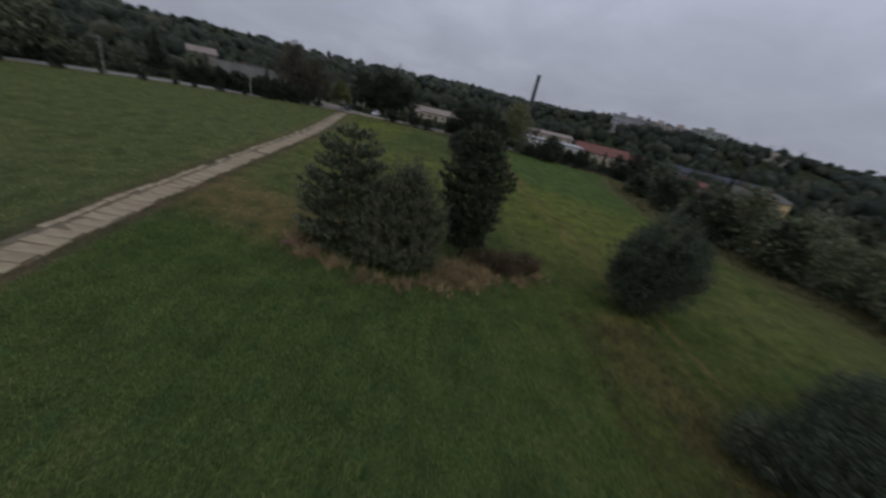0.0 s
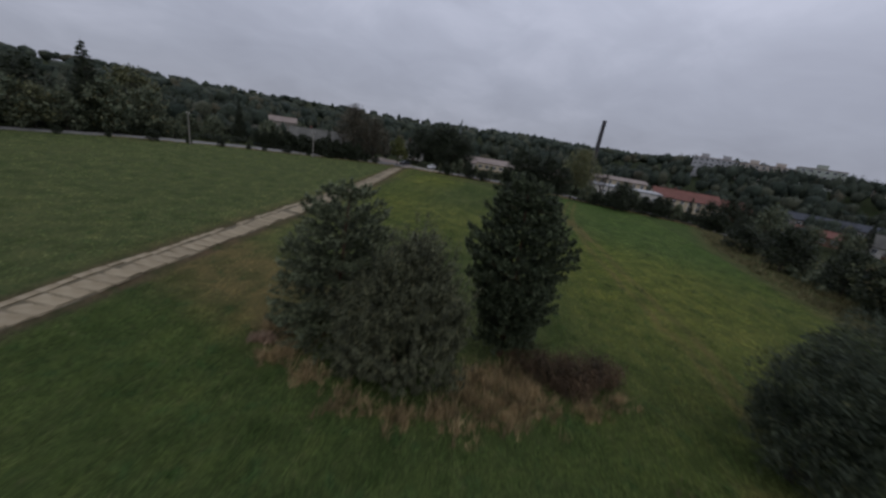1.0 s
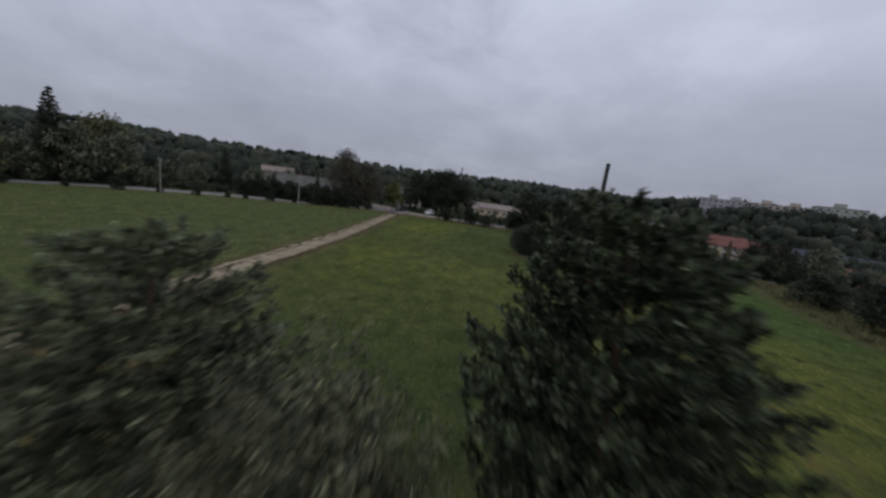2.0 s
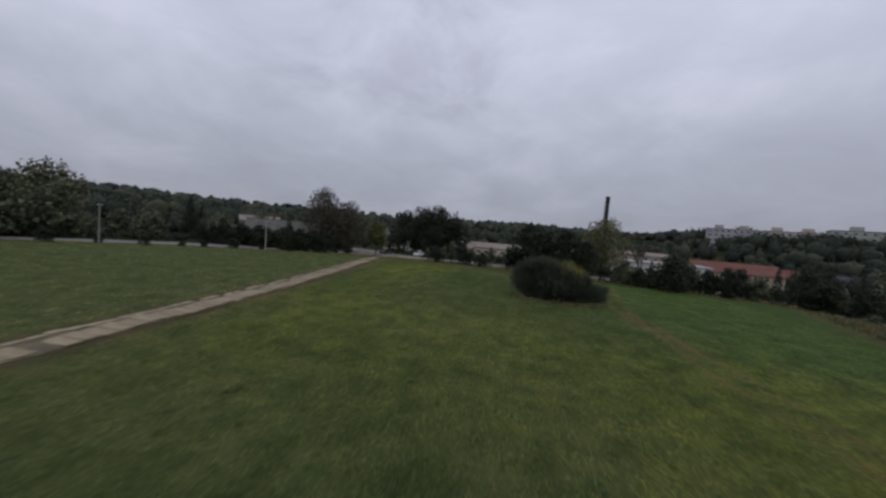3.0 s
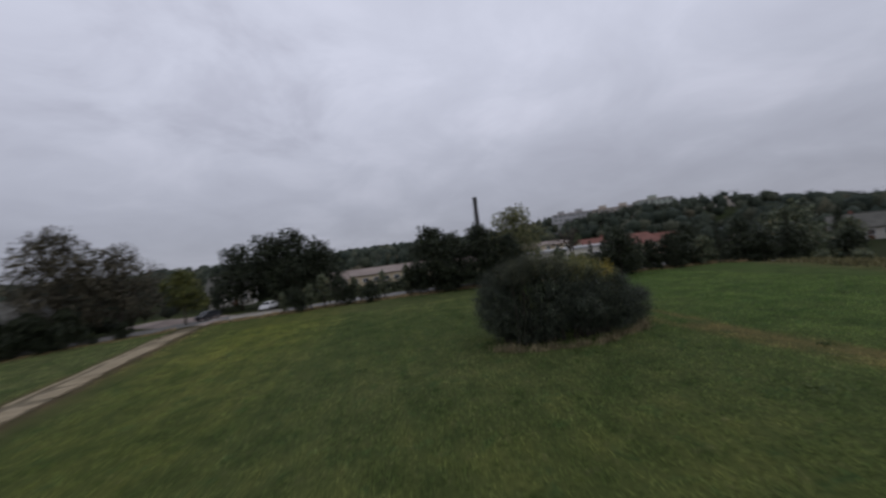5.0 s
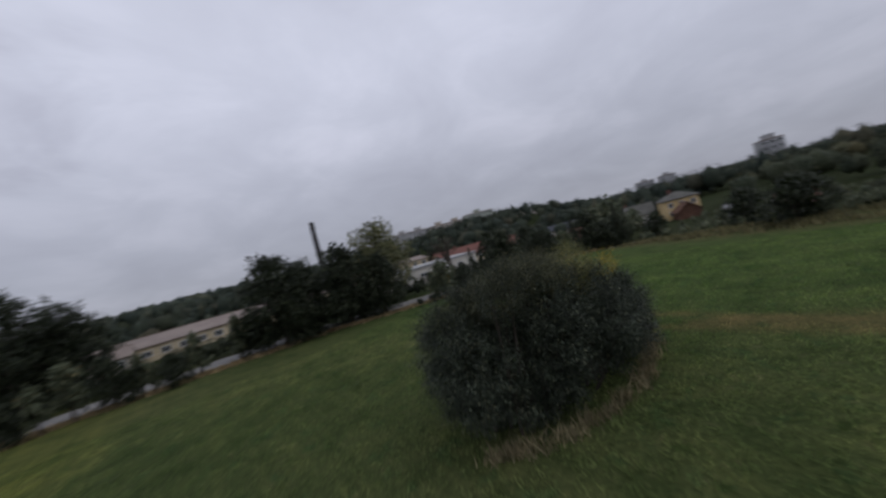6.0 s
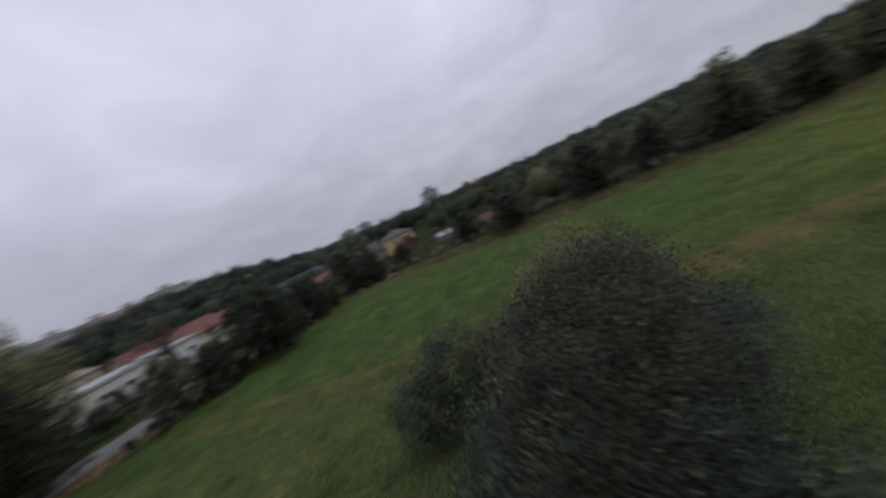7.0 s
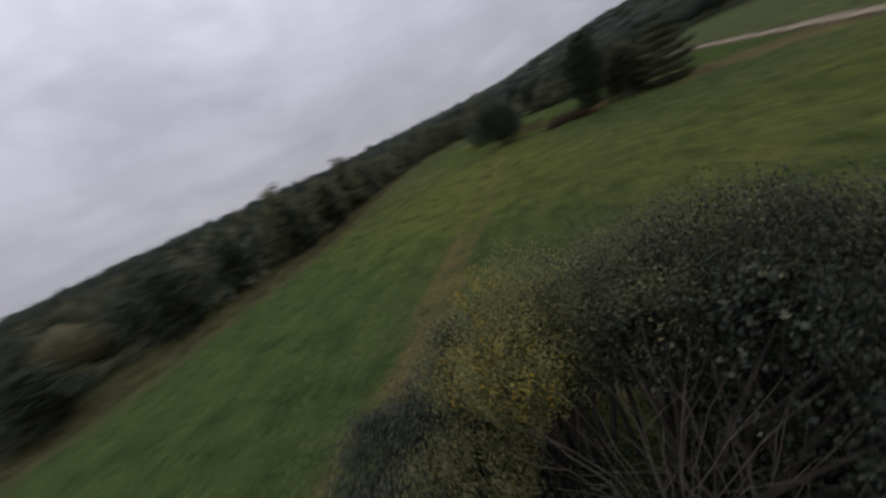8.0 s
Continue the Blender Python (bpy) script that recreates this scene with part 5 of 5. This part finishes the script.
def house(name, x, y, length, depth, eave, ridge, turn, wall, roof, label, category="house", hip=0.0, wins=(), win=(1.1, 1.3), door=True, chimneys=1, over=0.4, gable=None, z=None):
    """A house with its long side along its own x: walls, gables, two roof slopes, windows, door, chimney."""
    ob = thing(name, x, y, label, category, "", turn, z)
    L, D = length / 2, depth / 2
    bm = bmesh.new()
    v = [bm.verts.new(c) for c in ((-L, -D, -2.5), (L, -D, -2.5), (L, D, -2.5), (-L, D, -2.5), (-L, -D, eave), (L, -D, eave), (L, D, eave), (-L, D, eave))]
    for f in ((0, 1, 5, 4), (1, 2, 6, 5), (2, 3, 7, 6), (3, 0, 4, 7), (4, 5, 6, 7)):
        bm.faces.new([v[i] for i in f])
    part("wall", bm, wall, ob)
    if ridge > eave:
        if hip == 0:
            for s in (-L, L):
                bm = bmesh.new()
                a, b, c = bm.verts.new((s, -D, eave)), bm.verts.new((s, D, eave)), bm.verts.new((s, 0, ridge - 0.12))
                s2 = s * (1 - 0.3 / L)
                d, e, f = bm.verts.new((s2, -D, eave)), bm.verts.new((s2, D, eave)), bm.verts.new((s2, 0, ridge - 0.12))
                bm.faces.new((a, b, c)), bm.faces.new((d, e, f)), bm.faces.new((a, c, f, d)), bm.faces.new((b, e, f, c))
                part("gable", bm, gable or wall, ob)
        slope = (ridge - eave) / D
        bm = bmesh.new()
        e = eave - slope * over
        t = 0.18
        for side in (-1, 1):
            a = [(-L - over, side * (D + over), e), (L + over, side * (D + over), e), (L + over - hip, 0, ridge), (-L - over + hip, 0, ridge)]
            lo, hi = [bm.verts.new(c) for c in a], [bm.verts.new((c[0], c[1], c[2] + t)) for c in a]
            bm.faces.new(lo), bm.faces.new(hi)
            for i in range(4):
                bm.faces.new((lo[i], lo[(i + 1) % 4], hi[(i + 1) % 4], hi[i]))
        if hip:
            for s in (-1, 1):
                a = [(s * (L + over), -D - over, e), (s * (L + over), D + over, e), (s * (L + over - hip), 0, ridge)]
                lo, hi = [bm.verts.new(c) for c in a], [bm.verts.new((c[0], c[1], c[2] + t)) for c in a]
                bm.faces.new(lo), bm.faces.new(hi)
                for i in range(3):
                    bm.faces.new((lo[i], lo[(i + 1) % 3], hi[(i + 1) % 3], hi[i]))
        part("roof", bm, roof, ob)
        bm = bmesh.new()
        box(bm, -L - over + hip, -0.14, ridge + 0.05, L + over - hip, 0.14, ridge + 0.26, 0.03)
        part("ridge_cap", bm, roof, ob)
    else:
        bm = bmesh.new()
        box(bm, -L - 0.2, -D - 0.2, eave + 0.004, L + 0.2, D + 0.2, eave + 0.45, 0.03)
        part("roof", bm, roof, ob)
    add_windows(ob, [w for w in wins], *win)
    if door:
        bm = bmesh.new()
        box(bm, L * 0.2 - 0.5, -D - 0.05, 0.0, L * 0.2 + 0.5, -D - 0.003, 2.05, 0.01)
        part("door", bm, WOOD_BROWN, ob)
    for i in range(chimneys):
        bm = bmesh.new()
        cx = -L * 0.3 + i * L * 0.9
        box(bm, cx - 0.35, 0.2, max(eave, ridge - 1.2), cx + 0.35, 0.9, ridge + 0.9, 0.03)
        part("chimney", bm, ROOF_RED, ob)
    return ob


def row(L, D, z, n, inset=1.5):
    return [(-L + inset + (2 * L - 2 * inset) * i / max(1, n - 1), -D - 0.02, z, 0) for i in range(n)]


house("farmhouse", -61.5, 120.5, 18, 10, 4.0, 7.1, 34, OLD_PLASTER, ROOF_GREY, "long farmhouse with a grey pitched roof", wins=row(9, 5, 1.2, 6) + [(9.02, -1.5, 1.3, 90), (9.02, 1.5, 4.4, 90)], chimneys=1)
house("barn", -134, 190, 32, 11, 5.2, 7.6, 38, OLD_PLASTER, ROOF_PALE, "pale roofed long barn among trees", "barn", wins=row(17, 5.5, 2.0, 7), chimneys=0)
house("cottage", -38, 152, 9, 8, 4.4, 7.2, 10, PLASTER, ROOF_GREY, "small white house behind the oaks", wins=row(4.5, 4, 1.4, 3))
house("factory_hall", 3, 166, 46, 13, 2.9, 4.5, 2, CREAM, ROOF_PALE, "long low cream factory hall with a pale roof", "hall", wins=row(23, 6.5, 0.9, 16, 1.2), win=(1.6, 1.2), chimneys=0)
house("annex", -16.5, 157, 10, 6, 2.6, 4.0, 2, PANEL_WARM, ROOF_PALE, "low annex with a pinkish roof", "hall", wins=row(5, 3, 0.8, 4), chimneys=0)
house("white_hall", 41, 137, 22, 10, 3.6, 3.6, -8, PLASTER, PANEL, "flat-roofed white storage hall", "hall", wins=row(11, 5, 1.7, 7), win=(1.6, 0.9), chimneys=0)
house("cream_house", 45, 160, 20, 10, 5.0, 5.9, -8, CREAM, ROOF_PALE, "cream two-storey workshop with a low roof", "hall", wins=row(10, 5, 1.0, 7) + row(10, 5, 3.3, 7), chimneys=0)
house("red_roofed_house", 66.5, 151, 21, 11, 4.4, 7.1, -8, CREAM, ROOF_RED, "cream house with a red tiled roof", wins=row(10.5, 5.5, 1.0, 8) + row(10.5, 5.5, 2.9, 8) + [(-10.52, 1.2, 4.7, -90), (-10.52, -1.2, 4.7, -90)], chimneys=1)
house("long_hall", 128, 164, 44, 14, 2.6, 4.6, -30, OLD_PLASTER, ROOF_SLATE, "long low hall with a blue-grey roof", "hall", wins=row(22, 7, 0.9, 14, 1.4), win=(1.4, 1.0), chimneys=0)
house("brick_house", 93, 125, 10, 7, 2.6, 3.9, -38, BRICK_ORANGE, ROOF_RED, "low orange brick house beside the gardens", wins=row(5, 3.5, 0.8, 4), chimneys=0)
house("red_shed", 83, 149, 8, 7, 4.0, 6.3, -12, WOOD_BROWN, ROOF_RED, "small shed with a red roof", "shed", wins=row(5, 3.5, 1.0, 2), chimneys=0)
house("yellow_house", 103, 105, 7.6, 8, 5.1, 6.7, -60, YELLOW, ROOF_GREY, "yellow house with a dark hipped roof", hip=3.6, wins=row(4, 4, 0.9, 3) + row(4, 4, 3.0, 3), chimneys=1, over=0.45)
house("brown_shed", 96.5, 101.5, 5.2, 4.8, 2.0, 3.9, 30, WOOD_BROWN, WOOD_BROWN, "dark brown wooden shed beside the yellow house", "shed", wins=[(1.2, -2.52, 0.7, 0)], chimneys=0)
house("grey_house", 104, 117, 10, 8, 2.8, 5.6, -62, PLASTER, ROOF_GREY, "low white house with a grey roof", wins=row(5, 4, 0.9, 4), chimneys=1)
house("garden_shed", 71, 80, 4, 3, 2.0, 2.9, -70, ROOF_RED, ROOF_RED, "small red garden shed in the weeds", "shed", wins=[(0.9, -1.52, 0.8, 0)], win=(0.8, 0.8), chimneys=0)
house("greenhouse", 86, 90, 3.4, 2.2, 1.2, 1.8, -60, PANEL, PANEL, "small white greenhouse in a garden", "shed", wins=row(2.25, 1.2, 0.4, 3, 0.7), win=(1.0, 0.8), chimneys=0)


def flats(x, y, length, depth, floors, turn, wall, label, base, lifts=2):
    """A slab block: walls, flat roof with lift housings, rows of windows on both long sides, corner balconies."""
    ob = thing("apartment_block", x, y, label, "building", "blocks on the hill", turn, base)
    L, D, H = length / 2, depth / 2, floors * 2.8
    bm = bmesh.new()
    box(bm, -L, -D, -12, L, D, H)
    part("wall", bm, wall, ob)
    bm = bmesh.new()
    box(bm, -L - 0.15, -D - 0.15, H + 0.004, L + 0.15, D + 0.15, H + 0.5, 0.05)
    part("roof", bm, ROOF_PALE, ob)
    for i in range(lifts):
        bm = bmesh.new()
        cx = -L + (i + 0.5) * length / lifts
        box(bm, cx - 2.2, -2, H + 0.5, cx + 2.2, 2, H + 2.9, 0.05)
        part("lift_housing", bm, wall, ob)
    n = int(length / 3)
    spots = [(-L + 1.5 + i * (length - 3) / (n - 1), -D - 0.02, f * 2.8 + 0.9, 0) for f in range(floors) for i in range(n)]
    add_windows(ob, spots, 1.7, 1.4)
    return ob


flats(140.5, 289, 25, 11, 4, -22, PANEL, "grey panel apartment block on the wooded hill", 11.9, 2)
flats(160, 268, 26, 11, 4, -24, PANEL_WARM, "sand-coloured apartment block on the wooded hill", 11.2, 2)
flats(181, 256, 20, 11, 4, -24, PANEL_GREEN, "pale green apartment block on the wooded hill", 13.2, 1)
flats(214, 246, 30, 11, 3, -30, PANEL_WARM, "sand-coloured apartment block on the wooded hill", 9.2, 2)
flats(400, 222, 16, 14, 6, -60, PANEL, "pale tower block on the far hill", 1.4, 1)
flats(400, 201, 13, 13, 7, -60, PANEL, "pale tower block on the far hill", -1.0, 1)
flats(236, 102, 9, 9, 6, -65, PANEL, "grey tower block above the wooded hill", -0.6, 1)


# ---- chimney, poles, cars, small things by the road ----
def factory_chimney(x, y, height):
    ob = thing("factory_chimney", x, y, "tall sooty brick factory chimney with a collar", "chimney")
    bm = bmesh.new()
    bmesh.ops.create_cone(bm, cap_ends=True, segments=20, radius1=1.35, radius2=0.85, depth=height, matrix=Matrix.Translation((0, 0, height / 2)))
    part("shaft", bm, BRICK_DARK, ob)
    for z, r, h in ((height - 2.6, 1.3, 0.5), (height - 0.9, 1.15, 1.1)):
        bm = bmesh.new()
        bmesh.ops.create_cone(bm, cap_ends=True, segments=20, radius1=r * 0.9, radius2=r, depth=h, matrix=Matrix.Translation((0, 0, z)))
        part("collar", bm, BRICK_DARK, ob)
    bm = bmesh.new()
    for k in range(2):
        box(bm, -1.6 + k * 0.4, -0.06, 1.0, -1.5 + k * 0.4, 0.06, height - 3)
    part("ladder", bm, METAL_GREY, ob)


factory_chimney(47.5, 221, 31.5 - gz(47.5, 221))


def utility_pole(x, y, height, turn, label):
    ob = thing("utility_pole", x, y, label, "pole", "poles along the road", turn)
    child("post", mesh_from("post", *tubes([((0, 0, -0.5), (0, 0, height), 0.14, 0.09)], 8), CONCRETE), ob)
    bm = bmesh.new()
    box(bm, -0.4, -0.05, height - 0.45, 0.4, 0.05, height - 0.36, 0.01)
    part("crossarm", bm, WOOD_GREY, ob)
    for k in (-0.34, 0.0, 0.34):
        bm = bmesh.new()
        bmesh.ops.create_cone(bm, cap_ends=True, segments=8, radius1=0.07, radius2=0.04, depth=0.22, matrix=Matrix.Translation((k, 0, height - 0.25)))
        part("insulator", bm, PAINT_WHITE, ob)


utility_pole(-53.5, 103, 7.2, 40, "pale concrete utility pole beside the road")
utility_pole(-78, 87, 7.9, 30, "pale concrete utility pole beside the road")
utility_pole(-93, 60, 7.8, 20, "pale concrete utility pole beside the road")
mast = thing("radio_mast", -49, 352, "slim lattice radio mast above the woods", "mast")
mh = 27.5 - gz(-49, 352)
legs = [((math.cos(a) * 1.2, math.sin(a) * 1.2, 0), (math.cos(a) * 0.3, math.sin(a) * 0.3, mh), 0.12, 0.08) for a in (0.5, 2.6, 4.7)]
child("frame", mesh_from("frame", *tubes(legs + [((math.cos(0.5) * 1.2 * (1 - z), math.sin(0.5) * 1.2 * (1 - z), mh * z), (math.cos(2.6) * 1.2 * (0.95 - z), math.sin(2.6) * 1.2 * (0.95 - z), mh * (z + 0.07)), 0.06, 0.06) for z in np.linspace(0.1, 0.85, 10)], 5), METAL_GREY), mast)
child("platform", mesh_from("platform", *tubes([((0, 0, mh * 0.9), (0, 0, mh * 0.94), 1.2, 1.2), ((0, 0, mh * 0.8), (0, 0, mh * 0.86), 1.0, 1.0)], 8), METAL_GREY), mast)


def car(x, y, turn, paint, label):
    """A small hatchback: shaped body, glazed cabin, four wheels, lamps."""
    ob = thing("car", x, y, label, "car", "parked cars", turn)
    ob.location.z += 0.2
    side = [(-2.0, 0.35), (-2.0, 0.78), (-1.15, 0.92), (-0.55, 1.40), (0.95, 1.44), (1.75, 1.0), (2.0, 0.9), (2.02, 0.35)]
    bm = bmesh.new()
    lo = [bm.verts.new((px, -0.82 if pz < 1.2 else -0.66, pz)) for px, pz in side]
    hi = [bm.verts.new((px, 0.82 if pz < 1.2 else 0.66, pz)) for px, pz in side]
    bm.faces.new(lo), bm.faces.new(hi[::-1])
    for i in range(len(side)):
        j = (i + 1) % len(side)
        bm.faces.new((lo[i], lo[j], hi[j], hi[i]))
    bmesh.ops.bevel(bm, geom=bm.edges[:], offset=0.05, segments=2, affect="EDGES")
    part("body", bm, paint, ob)
    bm = bmesh.new()
    for s in (-1, 1):
        q = [bm.verts.new(c) for c in ((-0.85, s * 0.80, 1.0), (1.35, s * 0.80, 1.02), (0.9, s * 0.70, 1.34), (-0.48, s * 0.70, 1.32))]
        bm.faces.new(q)
    for a, b, c, d in (((-1.12, 0.99), (-0.62, 1.36), 0.7, 0.58), ((1.70, 1.06), (1.05, 1.42), 0.7, 0.58)):
        q = [bm.verts.new(p) for p in ((a[0] - 0.02, -c, a[1]), (a[0] - 0.02, c, a[1]), (b[0] - 0.02, d, b[1] + 0.03), (b[0] - 0.02, -d, b[1] + 0.03))]
        bm.faces.new(q)
    part("window", bm, GLASS, ob)
    for wx in (-1.25, 1.25):
        for wy in (-0.74, 0.74):
            bm = bmesh.new()
            bmesh.ops.create_cone(bm, cap_ends=True, segments=14, radius1=0.31, radius2=0.31, depth=0.2, matrix=Matrix.Translation((wx, wy, 0.31)) @ Matrix.Rotation(math.pi / 2, 4, "X"))
            wheel = part("wheel", bm, RUBBER, ob)
            bm = bmesh.new()
            bmesh.ops.create_cone(bm, cap_ends=True, segments=12, radius1=0.19, radius2=0.17, depth=0.22, matrix=Matrix.Translation((wx, wy, 0.31)) @ Matrix.Rotation(math.pi / 2, 4, "X"))
            part("rim", bm, METAL_GREY, wheel)
    for wy in (-0.6, 0.6):
        bm = bmesh.new()
        box(bm, -2.04, wy - 0.14, 0.62, -1.97, wy + 0.14, 0.76, 0.01)
        part("headlight", bm, PAINT_WHITE, ob)


car(-32.5, 125, 70, PAINT_DARK, "dark grey car parked on the sandy yard")
car(-23.7, 127.5, 80, PAINT_WHITE, "white car parked under the oaks")
car(-74, 108, 30, PAINT_BLUE, "pale blue car parked behind the road")
low = thing("low_wall", -23.5, 120.8, "low whitewashed wall beside the road", "wall", turn=-2)
bm = bmesh.new()
box(bm, -4.2, -0.2, -0.3, 4.2, 0.2, 0.55, 0.03)
part("wall", bm, PLASTER, low)
bm = bmesh.new()
box(bm, -4.3, -0.28, 0.55, 4.3, 0.28, 0.66, 0.02)
part("coping", bm, CONCRETE, low)
